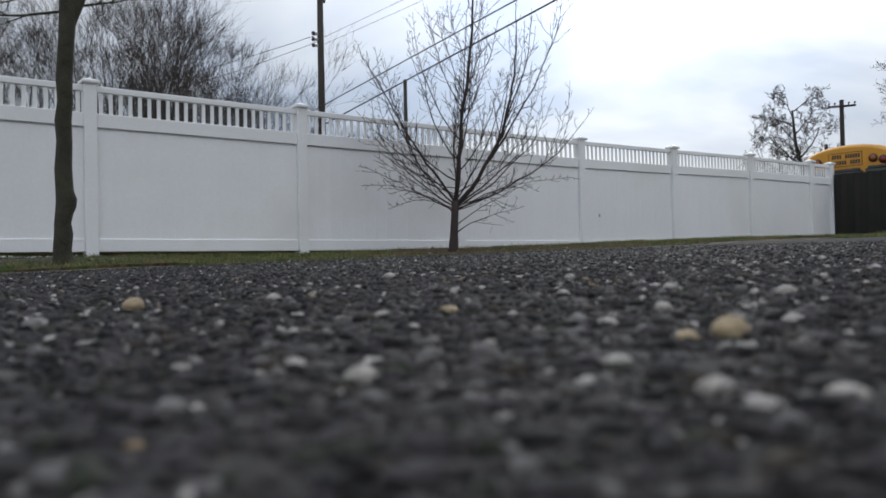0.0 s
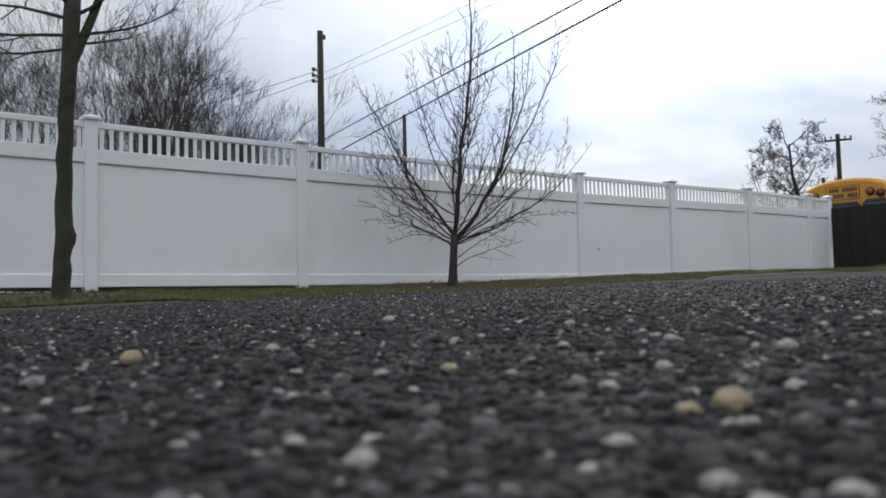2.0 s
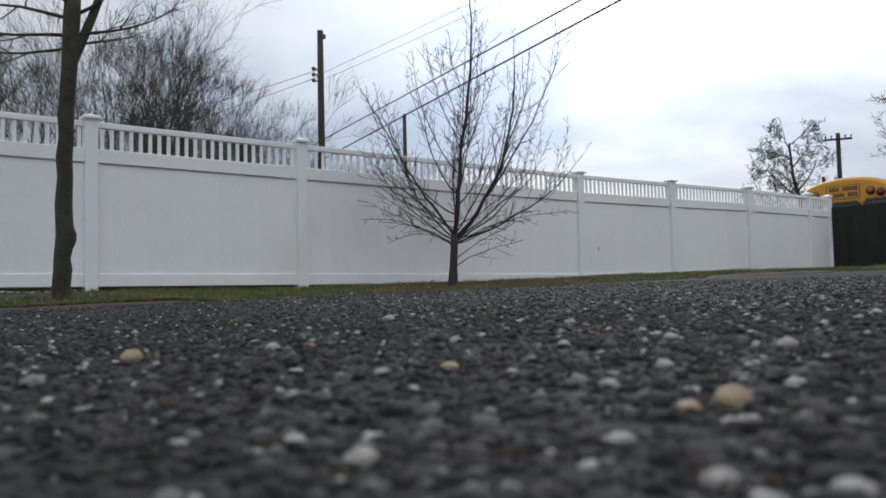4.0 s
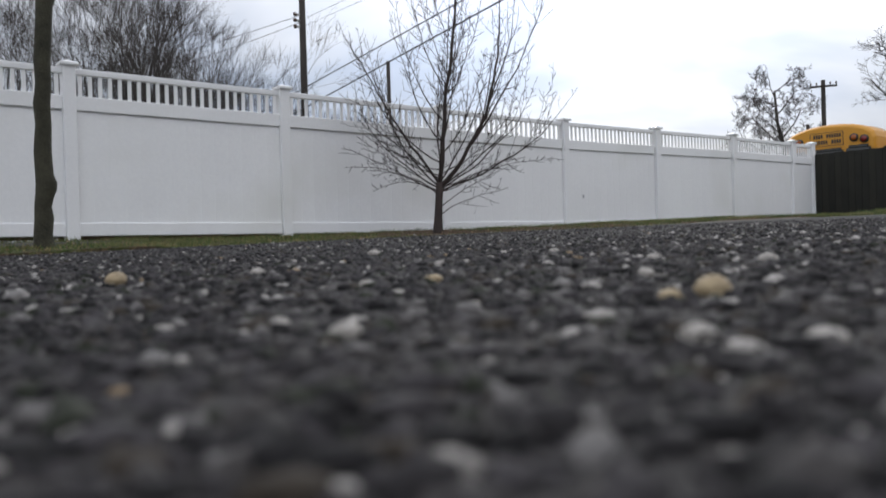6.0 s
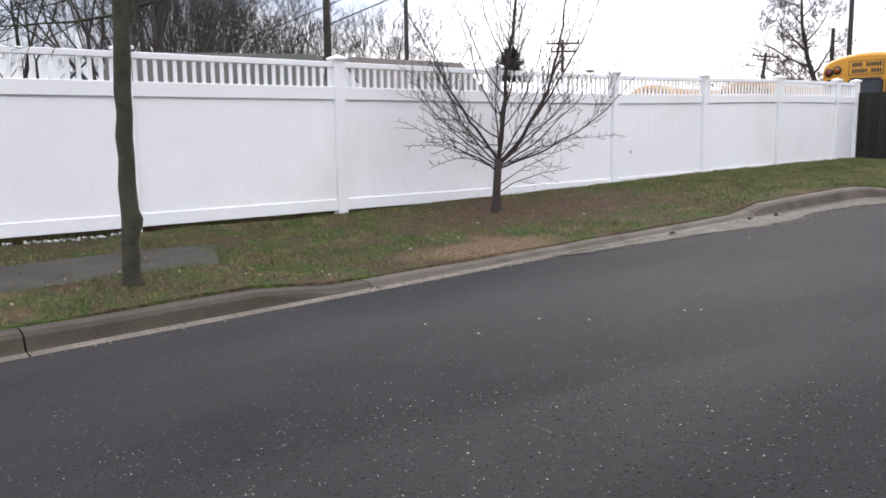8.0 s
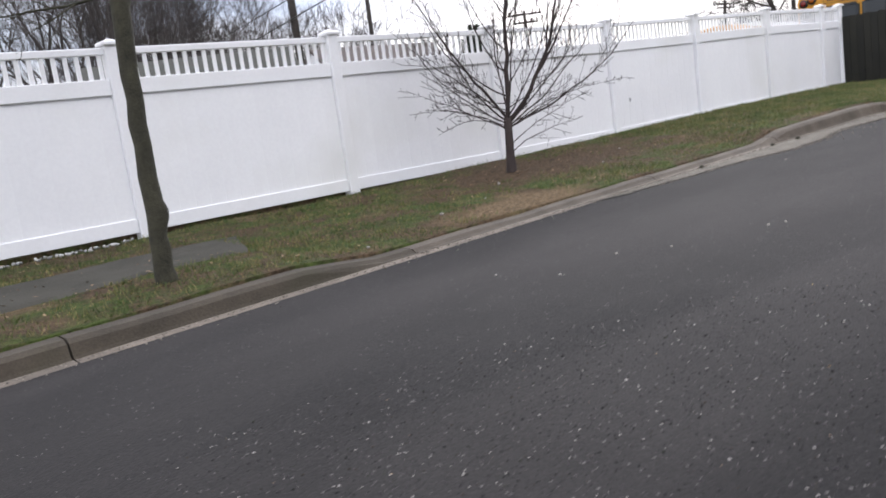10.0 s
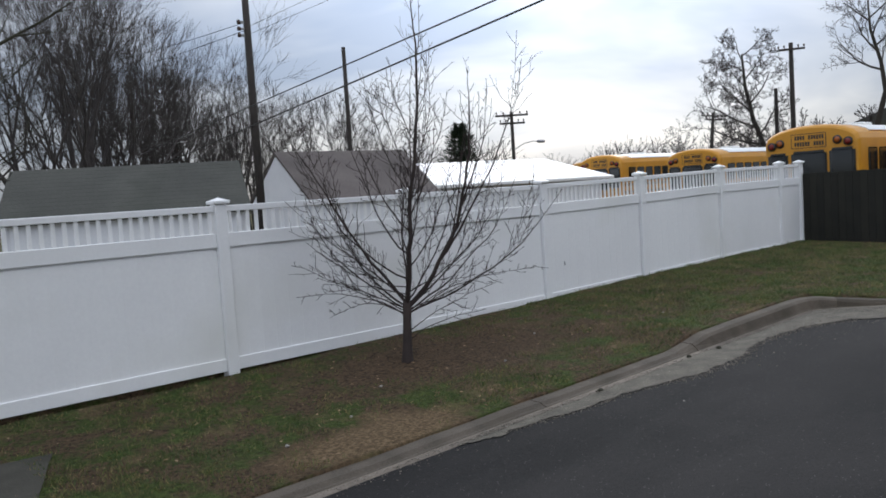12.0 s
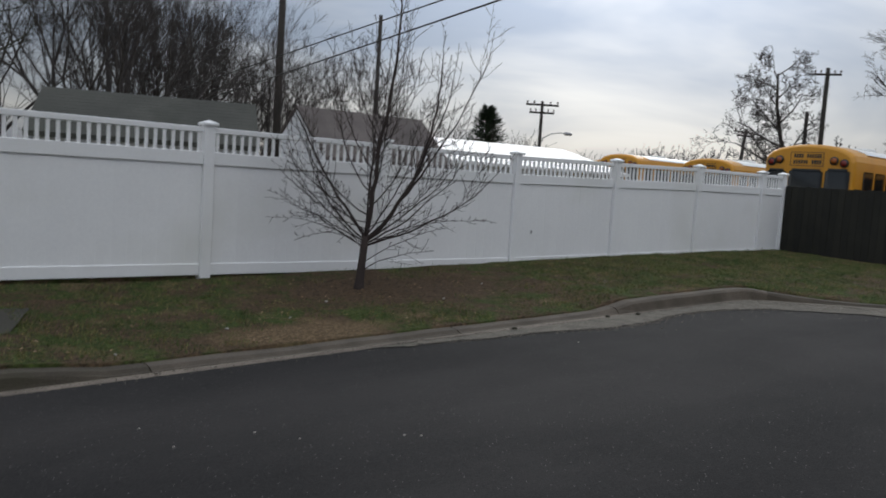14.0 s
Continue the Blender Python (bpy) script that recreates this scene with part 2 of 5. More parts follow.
VINYL = surface("white_vinyl", (0.74, 0.74, 0.75), (0.84, 0.84, 0.84), 0.8, 0.42, 0.02, 30, grime=(0.72, 0.72, 0.7), grime_scale=0.7, per_piece=0.06)
ASPHALT, CHIPS = asphalt_material(), chip_material()
CONCRETE = surface("weathered_concrete", (0.05, 0.04, 0.029), (0.15, 0.122, 0.093), 3.0, 0.9, 0.5, 70, grime=(0.055, 0.044, 0.03), grime_scale=2.4, per_piece=0.2)
DIRTYKERB = surface("dirty_kerb", (0.022, 0.018, 0.012), (0.075, 0.06, 0.042), 3.5, 0.95, 0.5, 70, grime=(0.03, 0.028, 0.014), grime_scale=2.0)
GUTTERPAN = surface("gutter_concrete", (0.085, 0.07, 0.055), (0.24, 0.2, 0.16), 4.0, 0.9, 0.5, 70, grime=(0.09, 0.075, 0.06), grime_scale=1.7, per_piece=0.2)
GRIT = surface("gutter_grit", (0.05, 0.044, 0.034), (0.185, 0.165, 0.13), 5, 0.95, 0.8, 160)
SOIL = lawn_material()
GRASS = surface("grass_blades", (0.028, 0.062, 0.008), (0.24, 0.18, 0.075), 2.2, 0.75, 0, 9, tint=(0.075, 0.11, 0.022), per_island=0.35, spread=0.42)
DRYLEAF = surface("dead_leaves", (0.08, 0.045, 0.025), (0.3, 0.2, 0.11), 3, 0.85, 0, 40, per_island=0.9)
WALKWAY = surface("old_walk", (0.034, 0.033, 0.027), (0.085, 0.08, 0.067), 2.5, 0.95, 0.5, 90, spec=0.1)
PEBBLE = surface("white_pebbles", (0.13, 0.13, 0.125), (0.5, 0.49, 0.47), 5, 0.75, 0.2, 80, per_island=0.8)
BARK = surface("grey_bark", (0.008, 0.008, 0.005), (0.062, 0.058, 0.035), 9, 0.95, 0.9, 70)
TWIG = surface("reddish_twigs", (0.012, 0.0078, 0.007), (0.046, 0.03, 0.025), 6, 0.8, 0.3, 60)
FARBARK = surface("far_bark", (0.014, 0.012, 0.009), (0.05, 0.043, 0.033), 1.5, 0.95, 0.3, 12)
FARTWIG = surface("far_twigs", (0.03, 0.026, 0.025), (0.085, 0.074, 0.07), 1, 0.95, 0, 5)
NEEDLE = surface("pine_needles", (0.012, 0.022, 0.012), (0.04, 0.065, 0.03), 2, 0.8, 0, 9, per_island=0.6)
POLEWOOD = surface("creosoted_wood", (0.012, 0.01, 0.009), (0.045, 0.036, 0.03), 4, 0.85, 0.4, 40)
STEEL = surface("galvanised_steel", (0.25, 0.25, 0.26), (0.4, 0.4, 0.41), 8, 0.5, 0.1, 60, metal=0.8)
CERAMIC = surface("insulator", (0.05, 0.03, 0.025), (0.1, 0.07, 0.06), 8, 0.25, 0.0, 40)
CABLE = surface("black_cable", (0.012, 0.012, 0.012), (0.02, 0.02, 0.02), 5, 0.6, 0, 50)
# near-black boards for dark slats, the shade they stand in put into the colour
DARKWOOD = surface("dark_fence_boards", (0.006, 0.0062, 0.004), (0.018, 0.0175, 0.011), 3, 0.85, 0.4, 50, per_piece=0.35)
SHINGLE = surface("grey_shingles", (0.028, 0.029, 0.024), (0.075, 0.075, 0.063), 0.8, 0.9, 0.4, 25, per_island=0.06, grime=(0.03, 0.033, 0.024), grime_scale=0.7)
BROWNSHINGLE = surface("brown_shingles", (0.08, 0.067, 0.062), (0.17, 0.145, 0.135), 0.8, 0.9, 0.4, 25, per_island=0.06, grime=(0.07, 0.06, 0.055), grime_scale=0.7)
SIDING = surface("pale_siding", (0.62, 0.63, 0.66), (0.78, 0.78, 0.8), 1.5, 0.6, 0.05, 30)
WOODSCRUB = surface("scrub_twigs", (0.05, 0.042, 0.038), (0.10, 0.085, 0.075), 0.4, 0.95, 0, 3)
METALROOF = surface("white_metal_roof", (0.72, 0.72, 0.73), (0.84, 0.84, 0.84), 0.6, 0.4, 0.05, 10)
BUSYELLOW = surface("bus_yellow", (0.5, 0.225, 0.014), (0.6, 0.285, 0.02), 1.2, 0.42, 0.02, 20, grime=(0.36, 0.17, 0.02), grime_scale=0.9)
BUSWHITE = surface("bus_white_roof", (0.7, 0.7, 0.68), (0.82, 0.82, 0.8), 1.0, 0.4, 0.02, 20)
BLACK = surface("black_trim", (0.01, 0.01, 0.01), (0.025, 0.025, 0.025), 6, 0.5, 0.05, 60)
RUBBER = surface("tyre_rubber", (0.012, 0.012, 0.012), (0.03, 0.03, 0.03), 6, 0.9, 0.2, 60)
REDLENS = surface("red_lens", (0.13, 0.008, 0.007), (0.2, 0.014, 0.01), 8, 0.25, 0.0, 60)
AMBERLENS = surface("amber_lens", (0.25, 0.06, 0.008), (0.33, 0.09, 0.012), 8, 0.25, 0.0, 60)
DARKGLASS = surface("tinted_glass", (0.008, 0.01, 0.011), (0.014, 0.017, 0.018), 3, 0.08, 0.0, 30, spec=0.7)


# ---- building helpers ----
def mesh_of(name, verts, faces, material, smooth=False):
    me = bpy.data.meshes.new(name)
    me.from_pydata([tuple(v) for v in verts], [], faces)
    me.materials.append(material)
    if smooth:
        me.polygons.foreach_set("use_smooth", [True] * len(me.polygons))
    me.update()
    return me


def bm_mesh(name, bm, material, smooth=False):
    me = bpy.data.meshes.new(name)
    bm.normal_update()
    bm.to_mesh(me)
    bm.free()
    me.materials.append(material)
    if smooth:
        me.polygons.foreach_set("use_smooth", [True] * len(me.polygons))
    return me


def part(name, shape, material, parent, label="", at=None):
    """One mesh object under a thing or a part; shape is a bmesh or a ready mesh."""
    me = shape if isinstance(shape, bpy.types.Mesh) else bm_mesh(name, shape, material)
    ob = new(name, me)
    ob.parent = parent
    if at is not None:
        ob.matrix_basis = at
    if label:
        ob["label"] = label
    return ob


def thing(name, label, category, m=None, group="", kind=""):
    ob = new(name)
    ob.empty_display_size = 0.2
    if m is not None:
        ob.matrix_basis = m
    return tagged(ob, label, category, group, kind)


def block(x0, x1, y0, y1, z0, z1, bevel=0.004, segments=1):
    """A bevelled box between the given limits."""
    bm = bmesh.new()
    bmesh.ops.create_cube(bm, size=1)
    for v in bm.verts:
        v.co = Vector(((x0 + x1) / 2 + v.co.x * (x1 - x0), (y0 + y1) / 2 + v.co.y * (y1 - y0), (z0 + z1) / 2 + v.co.z * (z1 - z0)))
    if bevel:
        bmesh.ops.bevel(bm, geom=bm.edges[:], offset=bevel, segments=segments, affect="EDGES")
    return bm


def prism(profile, x0, x1):
    """A closed (y, z) outline drawn out along x."""
    n = len(profile)
    verts = [(x0, y, z) for y, z in profile] + [(x1, y, z) for y, z in profile]
    faces = [tuple(range(n - 1, -1, -1)), tuple(range(n, 2 * n))]
    faces += [(i, (i + 1) % n, n + (i + 1) % n, n + i) for i in range(n)]
    bm = bmesh.new()
    vs = [bm.verts.new(v) for v in verts]
    for f in faces:
        bm.faces.new([vs[i] for i in f])
    bmesh.ops.recalc_face_normals(bm, faces=bm.faces[:])
    return bm


def tube(verts, faces, points, radii, sides, cap=True):
    """Adds a round bar along points to the lists."""
    start = len(verts)
    side = Vector((0.31, 0.87, 0.13))
    for i, (p, r) in enumerate(zip(points, radii)):
        d = (points[min(i + 1, len(points) - 1)] - points[max(i - 1, 0)]).normalized()
        a = d.cross(side)
        if a.length < 0.1:
            a = d.cross(Vector((1, 0, 0)))
        a.normalize()
        b = d.cross(a)
        for k in range(sides):
            w = 2 * math.pi * k / sides
            verts.append(p + (a * math.cos(w) + b * math.sin(w)) * r)
    for i in range(len(points) - 1):
        for k in range(sides):
            q = start + i * sides
            faces.append((q + k, q + (k + 1) % sides, q + sides + (k + 1) % sides, q + sides + k))
    if cap:
        faces.append(tuple(range(start + sides - 1, start - 1, -1)))
        faces.append(tuple(range(start + (len(points) - 1) * sides, start + len(points) * sides)))


def bar(points, radii, sides, name, material):
    v, f = [], []
    tube(v, f, [Vector(p) for p in points], radii, sides)
    return mesh_of(name, v, f, material, True)


# ---- the lie of the land ----
def lerp_table(x, table):
    return float(np.interp(x, [a for a, _ in table], [b for _, b in table]))


FENCE_GROUND = [(-40, -0.2), (-8, -0.06), (0, 0.03), (2.44, 0.045), (4.9, 0.105), (7.3, 0.155), (9.8, 0.205), (12.3, 0.25), (15.6, 0.29), (30, 0.2)]
KERB_TOP = [(-40, -0.5), (-8, -0.25), (-1.6, -0.12), (-0.15, -0.09), (0.45, -0.145), (2.7, -0.095), (5.9, -0.02), (6.45, 0.085), (9.0, 0.155), (14, 0.2)]
GUTTER = [(-40, -0.9), (-8, -0.40), (-1.6, -0.24), (0, -0.2), (2.7, -0.135), (6, -0.06), (9, 0.0), (14, 0.07)]
KERB_LINE = [(-40.0, -3.05), (8.55, -3.05), (8.8, -3.09), (8.97, -3.2), (9.1, -3.4), (9.72, -4.75), (11.6, -8.8), (15.0, -16.0), (19, -24)]


def kerb_offset(x, y):
    """How far a place lies on the road's side of the kerb line."""
    best, sign = 1e9, 1
    for (ax, ay), (bx, by) in zip(KERB_LINE, KERB_LINE[1:]):
        dx, dy = bx - ax, by - ay
        length = math.hypot(dx, dy)
        u = max(0.0, min(1.0, ((x - ax) * dx + (y - ay) * dy) / length ** 2))
        d = math.hypot(x - ax - u * dx, y - ay - u * dy)
        if d < best - 1e-9:
            best, sign = d, (1 if (dx * (y - ay) - dy * (x - ax)) < 0 else -1)
    return best * sign


def road_height(x, y):
    d = max(0.0, -(y + 3.2))
    return lerp_table(x, GUTTER) + 0.113 * (1 - (1 - min(d / 4.0, 1)) ** 2) + 0.022 * math.exp(-((d - 2.8) / 1.2) ** 2)


def end_top(x, y):
    """The height of the sunken kerb that closes the road, from the corner onward."""
    u = max(0.0, min(1.0, (-3.2 - y) / 1.0))
    return lerp_table(x, KERB_TOP) * (1 - u) + (road_height(x, y) + 0.045) * u


def ground_height(x, y):
    off = kerb_offset(x, y)
    if off > 0.0:
        return road_height(x, y) - 0.6
    top = (lerp_table(x, KERB_TOP) if y > -3.2 else end_top(x, y)) + 0.012
    if off > -0.03:
        return top - 0.06
    if y > 0.3:
        base = lerp_table(x, FENCE_GROUND) + (0.09 if x < 7.0 else 0.0)
        u = min(1, (y - 0.3) / 6)
        far = -0.25 if y < 60 else -0.6
        if x > 17:
            u = max(u, min(1, (x - 17) / 2))
        return base + (far - base) * u * u * (3 - 2 * u)
    if y > -3.3:
        u = max(0, min(1, (y + 3.1) / 3.0))
        z = top + (lerp_table(x, FENCE_GROUND) - top) * u
    else:
        z = end_top(x, y) + min(0.15, -off * 0.05)
    if x > 17:
        z += (-0.25 - z) * min(1, (x - 17) / 2)
    if x < 7.0 and -0.075 < y:
        z += -0.05 if y < 0.06 else 0.09
    return z + 0.018 * noise.noise((x * 0.9, y * 0.9, 0)) + 0.008 * noise.noise((x * 3.1, y * 3.1, 4))


def sheet(name, xs, ys, height, material, smooth=True):
    verts = [(x, y, height(x, y)) for y in ys for x in xs]
    n = len(xs)
    faces = [(j * n + i, j * n + i + 1, (j + 1) * n + i + 1, (j + 1) * n + i) for j in range(len(ys) - 1) for i in range(n - 1)]
    return new(name, mesh_of(name, verts, faces, material, smooth))


def steps(a, b, d):
    return list(np.linspace(a, b, int(round((b - a) / d)) + 1))


gx = [-1500, -600, -250, -110, -60] + steps(-40, -8, 2)[:-1] + steps(-8, 18, 0.2)[:-1] + steps(18, 40, 2) + [60, 110, 250, 600, 1500]
gy = [-1500, -500, -150, -60, -30] + steps(-22, -8, 0.7)[:-1] + [v for v in steps(-8, 0.6, 0.13)[:-1] if not -3.11 < v < -2.93] + [-3.055, -3.045, -3.022, -3.015, -2.97, -0.085, -0.07, 0.052, 0.066] + steps(0.6, 12, 1.0) + [20, 35, 60, 110, 250, 600, 1500]
gy = sorted(gy)
ground = tagged(sheet("ground", gx, gy, ground_height, SOIL), "sparse brown and green winter lawn over bare soil", "ground", kind="structure")
rx = [-40, -25, -15] + steps(-10, 14, 0.4) + [17, 20]
ry = steps(-24, -10, 1.0)[:-1] + steps(-10, -3.27, 0.2)
road = tagged(sheet("road", rx, ry, road_height, ASPHALT), "dark worn asphalt road with pale stone chips", "road", kind="structure")


# ---- kerb ----
def kerb_run():
    """The concrete kerb with its gutter strip, dropped in front of the tree, in cast lengths with open joints."""
    stations = []
    for (ax, ay), (bx, by) in zip(KERB_LINE, KERB_LINE[1:]):
        n = max(1, int(math.hypot(bx - ax, by - ay) / 0.3))
        stations += [(ax + (bx - ax) * i / n, ay + (by - ay) * i / n) for i in range(n)]
    stations = [s for s in stations if s[0] > -14]
    lengths, run, gone = [], [stations[0]], 0.0
    for a, b in zip(stations, stations[1:]):
        run.append(b)
        gone += math.hypot(b[0] - a[0], b[1] - a[1])
        if gone > 2.9 or (a[0] < 0.45 <= b[0]) or (a[0] < 6.0 <= b[0]) or (a[0] < 9.05 <= b[0]):
            lengths.append(run)
            run, gone = [b], 0.0
    if len(run) > 1:
        lengths.append(run)
    kerb = thing("kerb", "weathered concrete kerb with gutter, dropped at a driveway", "kerb", kind="structure")
    for run in lengths:
        verts, faces, pan, pan_faces = [], [], [], []
        for i, (x, y) in enumerate(run):
            p, q = Vector(run[max(i - 1, 0)]), Vector(run[min(i + 1, len(run) - 1)])
            d = (q - p).normalized()
            out = Vector((d.y, -d.x))
            if i in (0, len(run) - 1):
                x, y = x + d.x * (0.006 if i == 0 else -0.006), y + d.y * (0.006 if i == 0 else -0.006)
            wob = 0.012 * noise.noise((x * 1.3, y * 1.3, 2))
            top, gut = lerp_table(x, KERB_TOP) + wob, road_height(x, min(y, -3.2)) + 0.004
            back = 0.05
            if x > 9.0:
                top = end_top(x, y) + wob
            for o, z in ((-back, gut - 0.25), (-back, top - 0.012), (-back + 0.02, top), (0.085, top - 0.005), (0.125, top - 0.028), (0.152, min(gut + 0.025, top - 0.03)), (0.18, gut - 0.01), (0.18, gut - 0.25)):
                verts.append((x + out.x * o, y + out.y * o, z))
            for o, z in ((0.182, gut - 0.2), (0.184, gut + 0.012), (0.25 + 0.4 * wob, gut + 0.006), (0.275 + 1.5 * wob, gut - 0.004), (0.285 + 1.5 * wob, gut - 0.2)):
                pan.append((x + out.x * o, y + out.y * o, z))
        k = 8
        for i in range(len(run) - 1):
            faces += [(i * k + j, (i + 1) * k + j, (i + 1) * k + (j + 1) % k, i * k + (j + 1) % k) for j in range(k)]
        faces += [tuple(range(k)), tuple(range(len(run) * k - 1, (len(run) - 1) * k - 1, -1))]
        tone = DIRTYKERB if run[-1][0] < 0.75 or run[0][0] > 8.9 else CONCRETE
        stone = part("kerb_stone", mesh_of("kerb_stone", verts, faces, tone), tone, kerb)
        for i in range(len(run) - 1):
            pan_faces += [(i * 5 + j, (i + 1) * 5 + j, (i + 1) * 5 + j + 1, i * 5 + j + 1) for j in range(4)]
        pan_faces += [tuple(range(5)), tuple(range(len(run) * 5 - 1, (len(run) - 1) * 5 - 1, -1))]
        part("gutter_strip", mesh_of("gutter_strip", pan, pan_faces, GUTTERPAN), GUTTERPAN, stone, "paler worn gutter concrete")


kerb_run()


def strip(name, outline_fn, n, material, lift, label, category):
    """A thin layer of loose matter along the road's edge, with an uneven border."""
    verts, faces = [], []
    for i in range(n + 1):
        row = outline_fn(i / n)
        for x, y in row:
            verts.append((x, y, road_height(x, y) + lift))
    w = len(outline_fn(0))
    for i in range(n):
        faces += [(i * w + j, (i + 1) * w + j, (i + 1) * w + j + 1, i * w + j + 1) for j in range(w - 1)]
    return tagged(new(name, mesh_of(name, verts, faces, material, True)), label, category, kind="structure")


GRIT_WIDTH = [(2.6, 0.03), (3.6, 0.2), (4.5, 0.26), (5.2, 0.48), (5.9, 0.46), (6.7, 0.27), (7.6, 0.33), (8.3, 0.66), (8.8, 1.0)]


def grit_rows(u):
    x = 2.6 + u * 6.2
    width = lerp_table(x, GRIT_WIDTH) + 0.06 * noise.noise((x * 1.9, 0, 1)) + 0.05 * noise.noise((x * 7, 0, 1)) + 0.04 * noise.noise((x * 19, 0, 1))
    return [(x, -3.30 - width * k / 4) for k in range(5)]


def grit_end(u):
    y = -3.36 - u * 4.0
    x1 = 8.85 + (-3.4 - y) * 0.46
    width = (0.95 - 0.3 * u) * (1 + 0.3 * noise.noise((y * 2, 3, 1)))
    return [(x1 - width * k / 4, y) for k in range(5)]


strip("gutter_grit", grit_rows, 320, GRIT, 0.008, "pale grit and silt washed along the gutter", "grit")
strip("gutter_grit", grit_end, 30, GRIT, 0.010, "pale grit gathered below the end kerb", "grit")

# paved walk that ends in the grass
walk_slab = []
for i in range(41):
    walk_slab.append(i / 40)
sv, sf = [], []
for u in walk_slab:
    for y in (-2.08, -2.0, -1.75, -1.5, -1.2, -1.1):
        x = -8 + u * (8.4 + 0.39 * (y + 1.0)) + (0.03 * noise.noise((y * 5, 1, 0)) if u == 1 else 0)
        yy = y - 0.02 * noise.noise((x * 2, y, 0))
        sv.append((x, yy, ground_height(x, yy) + (0.016 if -2.05 < y < -1.15 else -0.01)))
for i in range(40):
    sf += [(i * 6 + j, (i + 1) * 6 + j, (i + 1) * 6 + j + 1, i * 6 + j + 1) for j in range(5)]
tagged(new("paved_walk", mesh_of("paved_walk", sv, sf, WALKWAY)), "old grey paved walk ending in the grass", "walk", kind="structure")

# ---- white vinyl fence ----
PITCH = 2.44


FENCE_LIFT = [(2.44, 0.0), (4.93, -0.002), (7.44, 0.006), (9.86, 0.04), (12.36, 0.085), (15.6, 0.1)]


def fence_lift(x):
    return lerp_table(x, FENCE_LIFT)


def post_meshes():
    body = bm_mesh("post_body", block(-0.0635, 0.0635, -0.0635, 0.0635, -0.25, 1.835, 0.006), VINYL)
    v, f = [], []
    rings = ((0.064, 1.815), (0.084, 1.815), (0.09, 1.825), (0.09, 1.846), (0.082, 1.853), (0.068, 1.856), (0.0, 1.884))
    for r, z in rings[:-1]:
        v += [(-r, -r, z), (r, -r, z), (r, r, z), (-r, r, z)]
    v.append((0, 0, rings[-1][1]))
    for i in range(len(rings) - 2):
        f += [(i * 4 + k, i * 4 + (k + 1) % 4, i * 4 + 4 + (k + 1) % 4, i * 4 + 4 + k) for k in range(4)]
    last = (len(rings) - 2) * 4
    f += [(last + k, last + (k + 1) % 4, len(v) - 1) for k in range(4)]
    return body, mesh_of("post_cap", v, f, VINYL)


def panel_meshes(width):
    """The meshes of one fence panel of that width between its posts."""
    w = width / 2 - 0.062
    rail = lambda z0, z1, h: bm_mesh("rail", block(-w, w, -h, h, z0, z1, 0.006), VINYL)
    boards = 14 if width > 2 else 5
    bw = 2 * w / boards
    # a tongue-and-groove board with a shallow bead on one edge
    prof = [(-bw / 2, -0.011), (bw / 2 - 0.012, -0.011), (bw / 2 - 0.006, -0.0101), (bw / 2, -0.0101), (bw / 2, 0.011), (-bw / 2, 0.011)]
    v = [(x, y, 0.19) for x, y in prof] + [(x, y, 1.345) for x, y in prof]
    n = len(prof)
    f = [(i, (i + 1) % n, n + (i + 1) % n, n + i) for i in range(n)] + [tuple(range(n - 1, -1, -1)), tuple(range(n, 2 * n))]
    board = mesh_of("board", v, f, VINYL)
    picket = bm_mesh("picket", block(-0.019, 0.019, -0.011, 0.011, 1.5, 1.745, 0.003), VINYL)
    return {"top": rail(1.735, 1.80, 0.025), "mid": rail(1.367, 1.515, 0.032), "low": rail(0.075, 0.21, 0.03), "tongue": bm_mesh("tongue", block(-w, w, 0.006, 0.010, 1.33, 1.37, 0), VINYL), "board": board, "boards": boards, "picket": picket, "pickets": 23 if width > 2 else 8, "w": w}


POST_BODY, POST_CAP = post_meshes()
post_places = [i * PITCH for i in range(-4, 2)] + [4.93, 7.44, 9.86, 12.36, 14.7, 15.6]
BAYS = {w: panel_meshes(w) for w in sorted({round(b - a, 2) for a, b in zip(post_places, post_places[1:])})}
for x in post_places:
    lean = 0.6 * noise.noise((x, 3.3, 0)) - (2.3 if x > 15 else 0.0)
    post = thing("fence_post", "square white vinyl fence post with a low pyramid cap", "fence post", pose(x - (0.0 if x < 15 else -0.05), 0, fence_lift(x), 0, lean, 0), "white fence posts")
    part("post_body", POST_BODY, VINYL, post)
    part("post_cap", POST_CAP, VINYL, post)
for a, b in zip(post_places, post_places[1:]):
    kind = BAYS[round(b - a, 2)]
    za, zb = fence_lift(a), fence_lift(b)
    tilt = math.degrees(math.atan2(zb - za, b - a))
    panel = thing("picket_top_fence", "white vinyl privacy fence bay with a picket top", "fence", pose((a + b) / 2, 0, (za + zb) / 2, 0, -tilt, 0), "white fence panels")
    for name, key in (("top_rail", "top"), ("middle_rail", "mid"), ("tongue", "tongue"), ("bottom_rail", "low")):
        part(name, kind[key], VINYL, panel)
    for i in range(kind["boards"]):
        part("board", kind["board"], VINYL, panel, at=pose(-kind["w"] + 2 * kind["w"] * (i + 0.5) / kind["boards"], 0, 0))
    for i in range(kind["pickets"]):
        part("picket", kind["picket"], VINYL, panel, at=pose(-kind["w"] + 2 * kind["w"] * (i + 0.5) / kind["pickets"], 0, 0))
# a scuff mark on the panel, added as a thin steel-toned block
scuff = block(-0.016, 0.016, -0.003, 0.003, -0.028, 0.028, 0.002)
